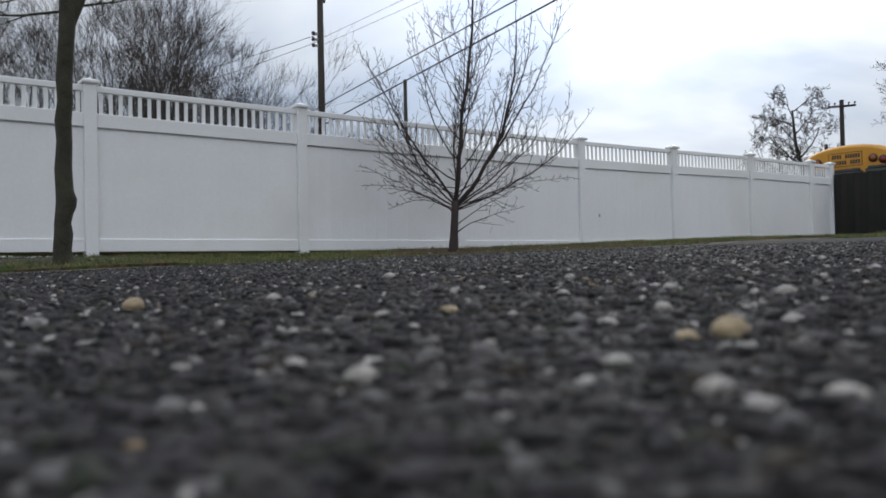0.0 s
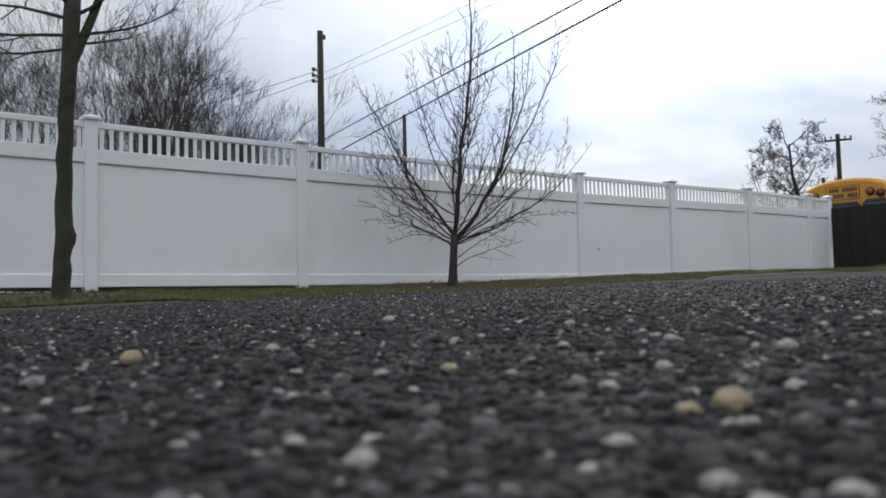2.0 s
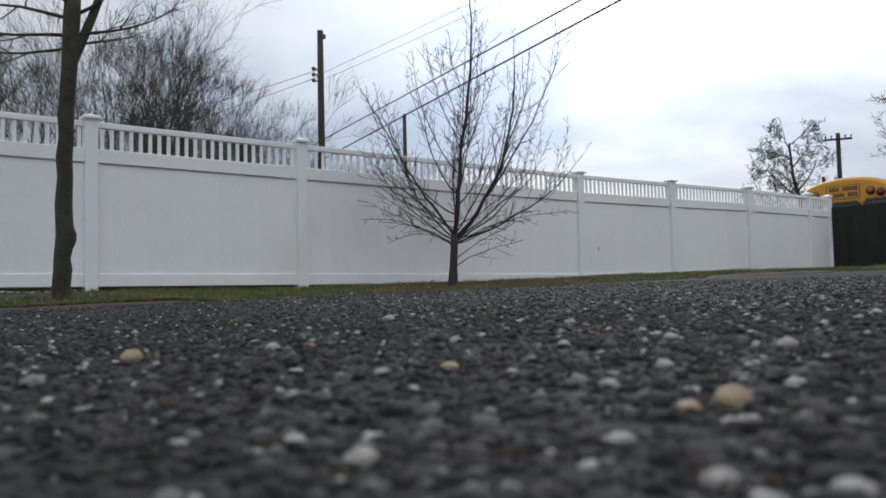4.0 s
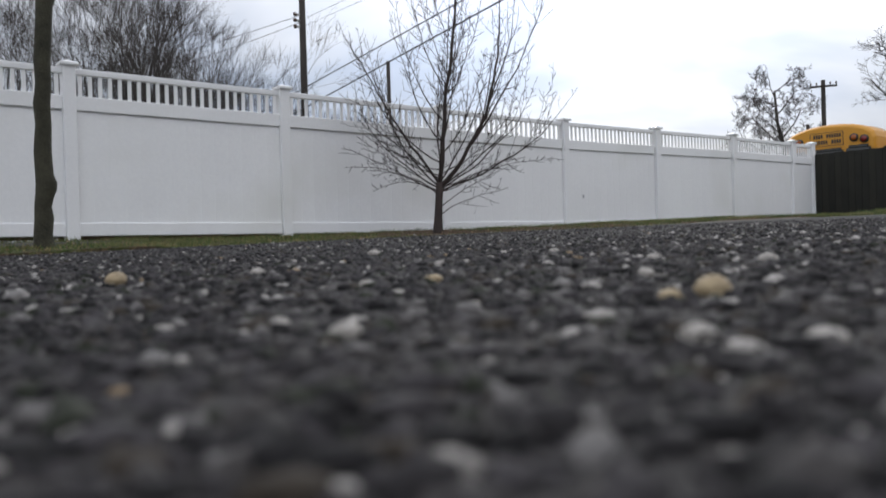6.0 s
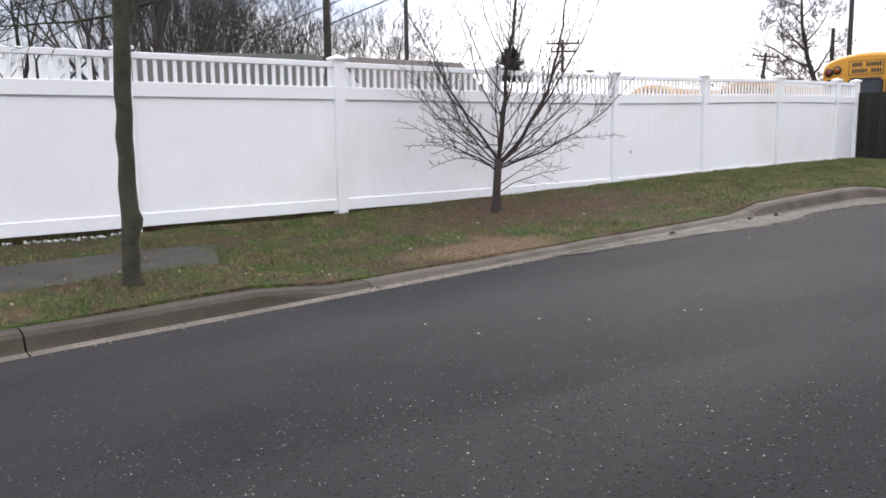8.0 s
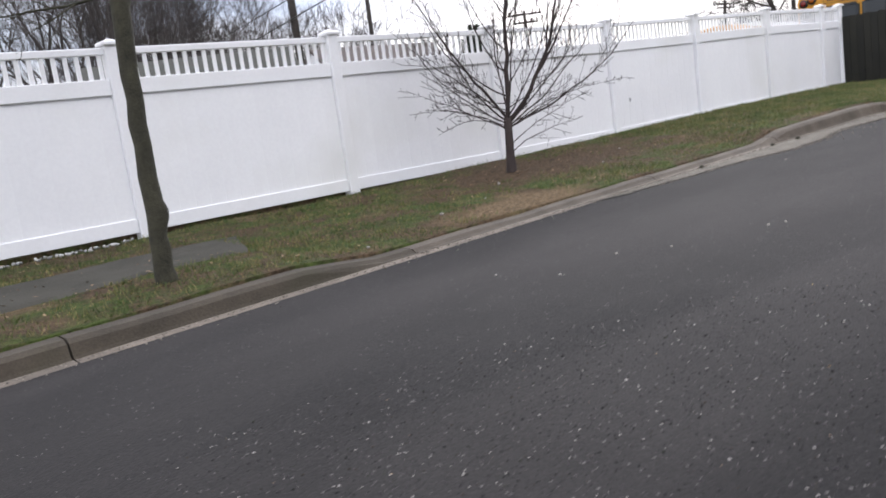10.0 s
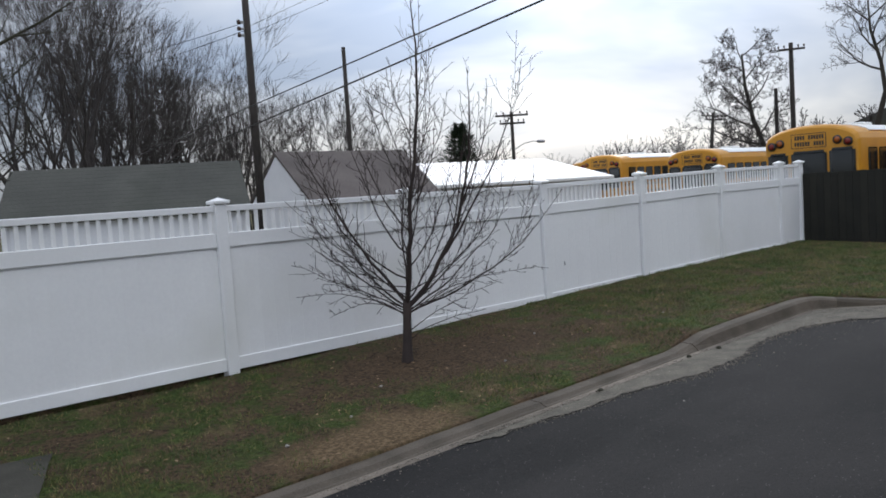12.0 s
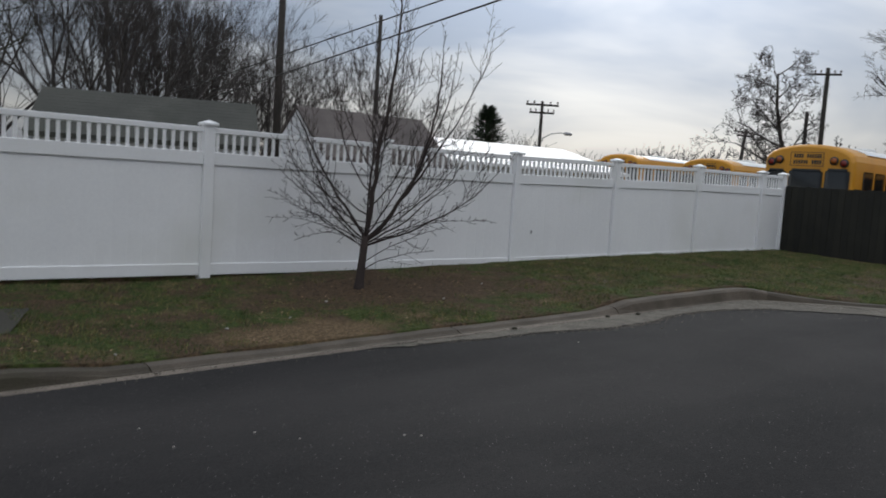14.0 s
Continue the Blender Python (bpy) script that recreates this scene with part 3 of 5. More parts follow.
tagged(new("fence_latch_plate", bm_mesh("fence_latch_plate", scuff, STEEL)), "small dull steel-toned block standing for a scuff on a white fence panel", "plate").matrix_basis = pose(7.86, -0.0155, 0.62)

# ---- dark board fence at the end of the verge ----
dark_board = bm_mesh("dark_board", block(-0.012, 0.012, -0.07, 0.07, -0.15, 1.4, 0.004), DARKWOOD)
dark_post = bm_mesh("dark_post", block(-0.05, 0.05, -0.05, 0.05, -0.3, 1.42, 0.006), DARKWOOD)
dark_rail = bm_mesh("dark_rail", block(-0.02, 0.02, -1.2, 1.2, -0.045, 0.045, 0.005), DARKWOOD)
for k in range(5):
    y0 = -0.068 - 2.44 * k
    zb = ground_height(15.75, y0 - 1.2) + 0.03 + (0.04 if k % 2 else 0.0)
    section = thing("dark_fence", "nearly black board fence, closed and weathered, with shade in its colour", "fence", pose(15.61 + 0.02 * k, y0, zb), "dark fence sections")
    for j in range(17):
        part("dark_board", dark_board, DARKWOOD, section, at=pose(0.004 * (j % 2), -0.071 - 0.1435 * j, 0.008 * math.sin(j * 2.7 + k)))
    for z in (0.25, 1.15):
        part("dark_rail", dark_rail, DARKWOOD, section, at=pose(0.045, -1.22, z))
    part("dark_post", dark_post, DARKWOOD, section, at=pose(0.07, -2.4, 0))


# ---- bare trees ----
class Grower:
    """Grows bare limbs and twigs as tapering bars."""

    def __init__(self, seed, sides=(6, 5, 4, 3, 3), up=0.25, wander=0.16, thin=0.0014):
        self.rng, self.sides, self.up, self.wander, self.thin = random.Random(seed), sides, up, wander, thin
        self.limbs, self.faces = [], []

    def limb(self, p, d, length, r, level, kids, ratio, spread, lists=None, first=0.25, tip=0.25):
        rng = self.rng
        verts, faces = lists or (self.limbs, self.faces)
        n = (6, 6, 5, 3, 3)[min(level, 4)]
        pts, dirs = [p.copy()], []
        d = d.normalized()
        for _ in range(n):
            d = (d + Vector((rng.uniform(-1, 1), rng.uniform(-1, 1), rng.uniform(-1, 1))) * self.wander + Vector((0, 0, self.up * 0.35))).normalized()
            dirs.append(d)
            pts.append(pts[-1] + d * (length / n))
        radii = [max(r * (1 - (1 - tip) * (i / n) ** 0.9), self.thin * 0.7) for i in range(n + 1)]
        tube(verts, faces, pts, radii, self.sides[min(level, len(self.sides) - 1)], cap=False)
        if level >= len(kids):
            return
        count = kids[level]
        for i in range(count):
            u = first + (1 - first) * (i + rng.uniform(0.2, 0.9)) / count
            k = min(int(u * n), n - 1)
            q = pts[k].lerp(pts[k + 1], u * n - k)
            base = dirs[k]
            a = base.orthogonal().normalized()
            b = base.cross(a)
            w = 2.4 * i + rng.uniform(-0.7, 0.7)
            ang = spread * rng.uniform(0.7, 1.25)
            nd = base * math.cos(ang) + (a * math.cos(w) + b * math.sin(w)) * math.sin(ang)
            self.limb(q, nd, length * ratio * rng.uniform(0.65, 1.2) * (1.1 - 0.45 * u), max(radii[k] * 0.6, self.thin), level + 1, kids, ratio, spread, (verts, faces), 0.2, tip)


def bare_tree(name, label, base, height, trunk_r, limbs, kids, seed, spread=0.6, ratio=0.55, bark=None, twig=None, trunk_top=0.35, lean=(0, 0), group="", up=0.25, limb_tilt=0.6, limb_len=0.6, stems=1, wander=0.16, thin=0.006):
    """A leafless tree: a tapered trunk and a crown of limbs, branches and twigs. Sizes in metres."""
    bark, twig = bark or FARBARK, twig or FARTWIG
    tree = thing(name, label, "tree", pose(*base), group)
    g = Grower(seed, up=up, wander=wander, thin=thin)
    rng = g.rng
    tv, tf = [], []
    for s in range(stems):
        w = 2 * math.pi * s / stems + rng.uniform(0, 1)
        out = Vector((math.cos(w), math.sin(w), 0)) * (0.055 * height if stems > 1 else 0)
        foot = out * 0.12
        pts, rr = [], []
        for i in range(8):
            u = i / 7
            pts.append(foot + out * u + Vector((lean[0] * u, lean[1] * u, -0.15 + (height * trunk_top + 0.15) * u)) + Vector((rng.uniform(-1, 1), rng.uniform(-1, 1), 0)) * trunk_r * (0.35 if 0 < i else 0))
            rr.append(trunk_r * (1.35 if i == 0 else 1.1 - 0.4 * u) / (1 if stems == 1 else 1.5))
        tube(tv, tf, pts, rr, 10)
        top = pts[-1]
        for i in range(limbs):
            a = w + 2 * math.pi * i / limbs + rng.uniform(-0.4, 0.4)
            tilt = limb_tilt * rng.uniform(0.35, 1.3)
            if i == 0:
                tilt *= 0.25
            d = Vector((math.cos(a) * math.sin(tilt), math.sin(a) * math.sin(tilt), math.cos(tilt)))
            q = top if i < 3 else pts[4 + i % 3]
            g.limb(q, d, height * limb_len * rng.uniform(0.75, 1.15), rr[-1] * 0.75, 0, kids, ratio, spread, tip=0.15)
    part("trunk", mesh_of("trunk", tv, tf, bark, True), bark, tree)
    part("crown", mesh_of("crown", g.limbs, g.faces, twig, True), twig, tree)
    return tree


def young_tree():
    """The small ornamental tree in front of the fence: a low fork, arching limbs that turn upright, long whips and short spurs."""
    tree = thing("young_tree", "small leafless ornamental tree with upright reddish twigs, in bare soil", "tree", pose(3.87, -1.16, ground_height(3.87, -1.16)))
    tv, tf = [], []
    tube(tv, tf, [Vector((0, 0, -0.1)), Vector((0.0, 0, 0.03)), Vector((0.02, 0.01, 0.2)), Vector((0.045, 0.02, 0.42)), Vector((0.07, 0.03, 0.62))], [0.082, 0.062, 0.05, 0.045, 0.046], 12)
    part("trunk", mesh_of("trunk", tv, tf, TWIG, True), TWIG, tree)
    rng = random.Random(17)
    verts, faces = [], []
    right, back, up = Vector((0.84, -0.54, 0)), Vector((0.54, 0.84, 0)), Vector((0, 0, 1))

    def wiggle(k):
        return Vector((rng.uniform(-k, k), rng.uniform(-k, k), rng.uniform(-k, k)))

    def spur(p, d, length, r, deep):
        """A short twig that bends upward, with buds and smaller spurs on it."""
        pts = [p]
        for _ in range(3):
            d = (d + wiggle(0.22) + up * 0.16).normalized()
            pts.append(pts[-1] + d * length / 3)
        tube(verts, faces, pts, [r, r * 0.9, r * 0.8, r * 0.65], 4 if deep else 3, cap=False)
        if deep:
            for k in range(rng.randrange(1, 4)):
                q = pts[1].lerp(pts[3], rng.random())
                spur(q, (d + wiggle(1.0)).normalized(), length * rng.uniform(0.25, 0.5), r * 0.75, False)

    def limb(p, az, e0, e1, length, r, power=1.0, dense=9.0, whips=2, bare=0.12):
        """An arching limb: its rise turns from e0 to e1 degrees on the way. Returns its points."""
        n = max(8, int(length * 7))
        pts, side = [p.copy()], radians(az)
        for i in range(n):
            side += rng.uniform(-0.16, 0.16)
            e = radians(e0 + (e1 - e0) * ((i + 0.5) / n) ** power)
            d = (right * math.cos(side) + back * math.sin(side)) * math.cos(e) + up * math.sin(e) + wiggle(0.13)
            pts.append(pts[-1] + d.normalized() * length / n)
        radii = [max(r * 0.76 * (1 - i / n) ** 0.75, 0.0026) * rng.uniform(0.92, 1.08) for i in range(n + 1)]
        tube(verts, faces, pts, radii, 6, cap=False)
        turn = rng.uniform(0, 6)
        for k in range(int(length * dense)):
            u = (bare + (0.98 - bare) * (k + rng.random()) / (length * dense)) * n
            i = min(int(u), n - 1)
            q, d = pts[i].lerp(pts[i + 1], u - i), (pts[i + 1] - pts[i]).normalized()
            turn += 2.4 + rng.uniform(-0.5, 0.5)
            a = d.orthogonal().normalized()
            out = (a * math.cos(turn) + d.cross(a) * math.sin(turn)).normalized()
            far = 1 - 0.7 * u / n
            spur(q, (d * 0.75 + out).normalized(), far * (rng.uniform(0.06, 0.2) if rng.random() < 0.55 else rng.uniform(0.2, 0.55)), max(0.003, radii[i] * 0.3), True)
        for k in range(whips):
            i = rng.randrange(int(n * 0.25), int(n * 0.8))
            limb(pts[i], az + rng.uniform(-45, 45), (e0 + e1) / 2 - rng.uniform(0, 20), 84, length * rng.uniform(0.3, 0.55), radii[i] * 0.5, 0.5, dense, 0)
        return pts

    def trunk_at(h):
        u = h / 0.62
        return Vector((0.07 * u, 0.03 * u, h))

    # the straight leader
    lead = limb(trunk_at(0.58), 0, 82, 92, 3.5, 0.042, 1.0, 8.0, 3, 0.3)

    def lead_at(h):
        u = max(0.0, min(0.999, (h - 0.58) / 3.45)) * (len(lead) - 1)
        return lead[int(u)].lerp(lead[int(u) + 1], u - int(u))

    # the second leader swings out low and then rises; others leave it
    second = limb(trunk_at(0.56), -8, 28, 92, 2.7, 0.038, 0.45, 9.0, 3, 0.3)
    limb(second[4], 12, 46, 72, 2.2, 0.019, 0.7, 10.0, 3)
    limb(second[8], -30, 55, 86, 1.4, 0.014, 0.6, 9.0, 1)
    limb(second[6], 70, 50, 82, 1.5, 0.014, 0.7, 9.0, 1)
    # limbs of the fork, to all sides
    for h, az, e0, e1, length, r, power, whips in (
            (0.60, 178, 50, 68, 2.35, 0.022, 0.8, 3), (0.50, -14, 20, 58, 2.15, 0.018, 1.6, 3), (0.54, 26, 30, 64, 1.95, 0.016, 1.3, 3), (0.52, 4, 30, 66, 1.9, 0.014, 1.2, 2), (0.57, 205, 34, 74, 1.7, 0.014, 0.9, 2),
            (0.55, 150, 30, 66, 1.55, 0.013, 1.1, 2), (0.60, 85, 48, 80, 1.9, 0.017, 0.7, 2), (0.58, 265, 46, 80, 1.8, 0.016, 0.7, 2), (0.62, 320, 48, 78, 1.7, 0.014, 0.8, 2)):
        limb(trunk_at(h), az, e0, e1, length, r, power, 11.0, whips)
    # limbs of the leader, shorter and steeper with height
    for h, az, e0, e1, length, r in ((0.66, 178, 32, 48, 1.7, 0.012), (0.7, 192, 14, 42, 1.35, 0.010), (0.78, 168, 8, 36, 1.15, 0.009), (0.72, -5, 20, 50, 1.3, 0.010), (0.86, 172, 22, 68, 1.95, 0.013), (0.98, 15, 40, 80, 1.5, 0.012), (1.05, 100, 45, 82, 1.4, 0.011), (1.12, 200, 40, 82, 1.75, 0.012), (1.22, 290, 45, 82, 1.4, 0.011),
                                     (1.36, 182, 45, 84, 1.75, 0.012), (1.5, 350, 48, 86, 1.3, 0.011), (1.62, 60, 50, 86, 1.2, 0.010), (1.75, 160, 50, 86, 1.4, 0.010), (1.9, 230, 52, 86, 1.1, 0.009), (2.05, 20, 52, 88, 1.1, 0.009), (2.3, 185, 55, 88, 0.95, 0.008), (2.5, 330, 58, 88, 0.8, 0.007)):
        limb(lead_at(h), az, e0, e1, length * 0.98, r, 0.6, 10.0, 2)
    # thin low limbs that spread level and dip at their ends
    for h, az, e0, e1, length in ((0.5, 170, 30, 22, 1.15), (0.55, 200, 22, 30, 1.05), (0.54, -20, 16, 30, 1.2), (0.5, 30, 20, 28, 1.0), (0.2, -6, 32, 12, 0.8), (0.46, 172, 48, -30, 0.75), (0.48, 190, 40, -6, 1.05), (0.5, 8, 34, -4, 1.4), (0.3, -20, 40, 20, 0.9), (0.52, 140, 30, 8, 0.9)):
        limb(trunk_at(h), az, e0, e1, length * 1.18, 0.009, 0.8, 12.0, 0, 0.3)
    part("crown", mesh_of("crown", verts, faces, TWIG, True), TWIG, tree)


def street_tree():
    """The taller tree on the verge beside the walk, whose trunk stands close to the road."""
    tree = thing("street_tree", "slim street tree with grey-green bark, bare of leaves", "tree", pose(-0.83, -2.44, ground_height(-0.83, -2.44)))
    tv, tf = [], []
    path = [(0, 0, -0.1, 0.1), (0, 0, 0.03, 0.09), (-0.006, 0, 0.1, 0.078), (0.004, 0, 0.22, 0.08), (-0.002, 0, 0.3, 0.071), (0.01, 0, 0.38, 0.076), (0.022, 0, 0.43, 0.087), (0.026, 0, 0.47, 0.089), (0.014, 0, 0.53, 0.076), (0.006, 0, 0.7, 0.074), (0.016, 0, 0.9, 0.067), (0.008, 0, 1.05, 0.071), (0.024, 0, 1.2, 0.066), (0.018, 0, 1.35, 0.07), (0.045, 0.01, 1.75, 0.07), (0.06, 0.02, 2.1, 0.075), (0.07, 0.02, 2.3, 0.07)]
    tube(tv, tf, [Vector(p[:3]) for p in path], [p[3] * 0.82 for p in path], 14)
    part("trunk", mesh_of("trunk", tv, tf, BARK, True), BARK, tree)
    g = Grower(5, sides=(8, 6, 4, 3, 3), up=0.12, wander=0.12, thin=0.0028)
    right, back = Vector((0.84, -0.54, 0)), Vector((0.54, 0.84, 0))
    for h, a, b, c, length, r, n in ((2.25, 0.02, 0.05, 1.0, 2.4, 0.05, 8), (1.76, 0.3, 0.06, 1.0, 2.3, 0.04, 8), (1.98, -1.0, 0.1, 0.1, 1.3, 0.015, 7), (1.88, -0.9, -0.2, -0.2, 1.0, 0.012, 6), (2.1, -0.8, 0.3, 0.35, 1.5, 0.016, 7), (2.2, -0.5, -0.6, 0.5, 1.5, 0.018, 6),
                                    (1.98, 0.95, 0.1, 0.2, 0.85, 0.015, 7), (2.12, 0.85, 0.2, 0.45, 0.95, 0.016, 7), (1.92, 0.8, 0.5, 0.1, 0.7, 0.012, 6), (2.25, 0.3, 0.6, 0.9, 1.8, 0.024, 6), (2.25, 0.1, -0.6, 0.9, 1.8, 0.024, 6)):
        g.limb(Vector((0.06, 0.015, h)), right * a + back * b + Vector((0, 0, c)), length, r, 0, (n, 4, 2), 0.45, 0.7, first=0.2, tip=0.15)
    part("crown", mesh_of("crown", g.limbs, g.faces, BARK, True), BARK, tree)


young_tree()
street_tree()

def forked_tree(name, label, base, stems, depth, seed, length, spread=0.36, shrink=0.8, up=0.06, wander=0.1, thin=0.006, twigs=4, group="", bark=None, twig=None):
    """A leafless tree whose stems fork again and again into a fan of fine twigs. stems: foot x, y, way and lean in degrees, height to the first fork, radius."""
    bark, twig = bark or FARBARK, twig or FARTWIG
    tree = thing(name, label, "tree", pose(*base), group)
    rng = random.Random(seed)
    tv, tf, cv, cf = [], [], [], []

    def shake(k):
        return Vector((rng.uniform(-k, k), rng.uniform(-k, k), rng.uniform(-k, k)))

    def aside(d, angle, way):
        a = d.orthogonal().normalized()
        return (d * math.cos(angle) + (a * math.cos(way) + d.cross(a) * math.sin(way)) * math.sin(angle)).normalized()

    def grow(p, d, run, r, level):
        n = 4 if level < 3 else 3
        pts = [p]
        for _ in range(n):
            d = (d + shake(wander) + Vector((0, 0, up))).normalized()
            pts.append(pts[-1] + d * run / n)
        end = max(r * 0.68, thin)
        tube(cv, cf, pts, [r + (end - r) * i / n for i in range(n + 1)], 6 if level < 2 else (4 if level < 4 else 3), cap=False)
        if level >= depth:
            for _ in range(twigs):
                q = pts[0].lerp(pts[-1], rng.uniform(0.2, 1.0))
                e = aside(d, rng.uniform(0.2, 0.75), rng.uniform(0, 6.28))
                mid = q + e * run * rng.uniform(0.3, 0.55)
                tube(cv, cf, [q, mid, mid + (e + shake(0.3) + Vector((0, 0, 0.15))) * run * rng.uniform(0.25, 0.5)], [thin, thin * 0.85, thin * 0.6], 3, cap=False)
            return
        way = rng.uniform(0, 6.28)
        count = 3 if rng.random() < 0.3 else 2
        for k in range(count):
            angle = spread * rng.uniform(0.55, 1.35) * (0.55 if k == 0 and rng.random() < 0.5 else 1.0)
            grow(pts[-1], aside(d, angle, way + 6.28 * k / count + rng.uniform(-0.5, 0.5)), run * shrink * rng.uniform(0.8, 1.18), end * (0.9 if k == 0 else 0.74), level + 1)
        if rng.random() < 0.35:
            grow(pts[n // 2], aside(d, spread * rng.uniform(1.2, 1.9), rng.uniform(0, 6.28)), run * 0.65, max(end * 0.45, thin), min(depth, level + 2))

    for x, y, way, lean, high, r in stems:
        a, b = radians(way), radians(lean)
        d = Vector((math.cos(a) * math.sin(b), math.sin(a) * math.sin(b), math.cos(b)))
        pts = [Vector((x, y, 0)) + d * (-0.2 + (high + 0.2) * i / 6) + Vector((rng.uniform(-1, 1), rng.uniform(-1, 1), 0)) * r * (0.3 if 0 < i else 0) for i in range(7)]
        tube(tv, tf, pts, [r * (1.4 if i == 0 else 1.12 - 0.3 * i / 6) for i in range(7)], 10)
        w = rng.uniform(0, 6.28)
        for k in range(2):
            grow(pts[-1], aside(d, spread * rng.uniform(0.45, 1.4), w + 3.1 * k), length * rng.uniform(0.85, 1.15), r * 0.62, 1)
        grow(pts[4], aside(d, spread * 1.7, w + 1), length * 0.8, r * 0.45, 2)
    part("trunk", mesh_of("trunk", tv, tf, bark, True), bark, tree)
    part("crown", mesh_of("crown", cv, cf, twig, True), twig, tree)
    return tree


TALL = "tall leafless tree with a broad dense crown, forked low"
tall = forked_tree("tall_tree", TALL, (7.25, 21.7, -0.3), ((-0.3, 0.1, 150, 16, 2.9, 0.14), (0.2, 0.0, 330, 9, 3.2, 0.16), (0.05, 0.3, 80, 24, 2.4, 0.11), (-0.05, -0.2, 235, 22, 2.4, 0.11)), 6, 21, 2.0, spread=0.34, shrink=0.82, up=0.03, wander=0.07, twigs=5, thin=0.005, group="tall bare trees")
for x, y, turn, size in ((8.45, 21.6, 95, 0.97), (10.6, 25.6, 250, 0.72), (4.2, 25.0, 70, 0.95), (0.8, 26, 200, 0.9)):
    copy_thing(tall, pose(x, y, -0.3, 0, 0, turn) @ Matrix.Scale(size, 4))
wood = forked_tree("wood_tree", "dull brown leafless tree in a thick stand", (16.5, 31, -0.4), ((-0.5, 0.2, 170, 12, 2.6, 0.15), (0.4, -0.1, 10, 10, 2.4, 0.15), (0.0, 0.4, 80, 5, 2.9, 0.14)), 6, 40, 1.55, spread=0.4, thin=0.006, twigs=3, group="trees of the far stand")
for x, y, turn, size in ((14.2, 30, 40, 1.12), (18.8, 31.5, 100, 0.98), (20.8, 33, 160, 0.85), (11.8, 31, 220, 1.15), (18.6, 36, 20, 1.05), (23.0, 37, 75, 0.85), (13.0, 34, 300, 1.15), (16.2, 35, 130, 1.05)):
    copy_thing(wood, pose(x, y, -0.4, 0, 0, turn) @ Matrix.Scale(size, 4))
pink = forked_tree("pinkish_tree", "small bare tree with fine pinkish twigs behind the roofs", (22.2, 29, -0.4), ((-0.3, 0, 170, 14, 2.2, 0.12), (0.3, 0.1, 0, 12, 2.0, 0.12)), 5, 60, 1.6, spread=0.46, wander=0.16, thin=0.009, group="bare trees behind the roofs")
for x, y, turn, size in ((25.2, 31, 120, 0.98), (27.4, 33, 230, 0.85)):
    copy_thing(pink, pose(x, y, -0.4, 0, 0, turn) @ Matrix.Scale(size, 4))


def crooked_tree(name, label, base, trunk, limbs, seed, depth=4, thin=0.011):
    """A bare tree with a bent trunk and crooked limbs that end in sprays of twigs. trunk: x, y, z, radius; limbs: how far up, way, rise, length, radius."""
    tree = thing(name, label, "tree", pose(*base))
    rng = random.Random(seed)
    tv, tf, cv, cf = [], [], [], []
    path = [Vector(p[:3]) for p in trunk]
    tube(tv, tf, path, [p[3] for p in trunk], 9)

    def crook(p, d, run, r, level):
        pts = [p]
        for _ in range(4):
            d = (d + Vector((rng.uniform(-1, 1), rng.uniform(-1, 1), rng.uniform(-1, 1))) * 0.24 + Vector((0, 0, 0.05))).normalized()
            pts.append(pts[-1] + d * run / 4)
        radii = [max(r * (1 - 0.6 * i / 4), thin * 0.8) for i in range(5)]
        tube(cv, cf, pts, radii, 5 if level == 0 else 3, cap=False)
        if level >= depth:
            return
        for k in range(6 if level < 2 else 4):
            u = 0.25 + 0.75 * (k + rng.random()) / (6 if level < 2 else 4)
            i = min(int(u * 4), 3)
            a = d.orthogonal().normalized()
            w = rng.uniform(0, 6.28)
            e = (d * 0.8 + a * math.cos(w) + d.cross(a) * math.sin(w)).normalized()
            crook(pts[i].lerp(pts[i + 1], min(1.0, u * 4 - i)), e, run * rng.uniform(0.34, 0.6), max(radii[i] * 0.55, thin), level + 1)

    for u, way, rise, run, r in limbs:
        k = u * (len(path) - 1)
        i = min(int(k), len(path) - 2)
        a, b = radians(way), radians(rise)
        crook(path[i].lerp(path[i + 1], k - i), Vector((math.cos(a) * math.cos(b), math.sin(a) * math.cos(b), math.sin(b))), run, r, 0)
    part("trunk", mesh_of("trunk", tv, tf, FARBARK, True), FARBARK, tree)
    part("crown", mesh_of("crown", cv, cf, FARTWIG, True), FARTWIG, tree)


crooked_tree("spreading_tree", "leafless tree with crooked spreading limbs beyond the buses", (46, 15.0, -0.3), ((0, 0, 0, 0.22), (0.1, 0.2, 1.6, 0.19), (-0.1, 0.9, 3.4, 0.16), (-0.3, 1.5, 5.2, 0.13), (-0.4, 1.9, 7.2, 0.1), (-0.5, 2.0, 9.2, 0.06)),
             ((0.44, 120, 18, 3.4, 0.09), (0.55, 112, 32, 3.2, 0.08), (0.5, 300, 42, 2.4, 0.07), (0.66, 130, 35, 2.6, 0.06), (0.7, 295, 40, 2.2, 0.06), (0.8, 110, 45, 2.0, 0.05), (0.85, 310, 40, 1.9, 0.05), (0.95, 180, 65, 1.7, 0.04), (0.99, 290, 50, 1.8, 0.04), (0.6, 30, 40, 2.0, 0.05), (0.62, 215, 40, 2.0, 0.05), (0.9, 125, 30, 1.6, 0.04), (0.35, 125, 38, 2.4, 0.06)), 83)
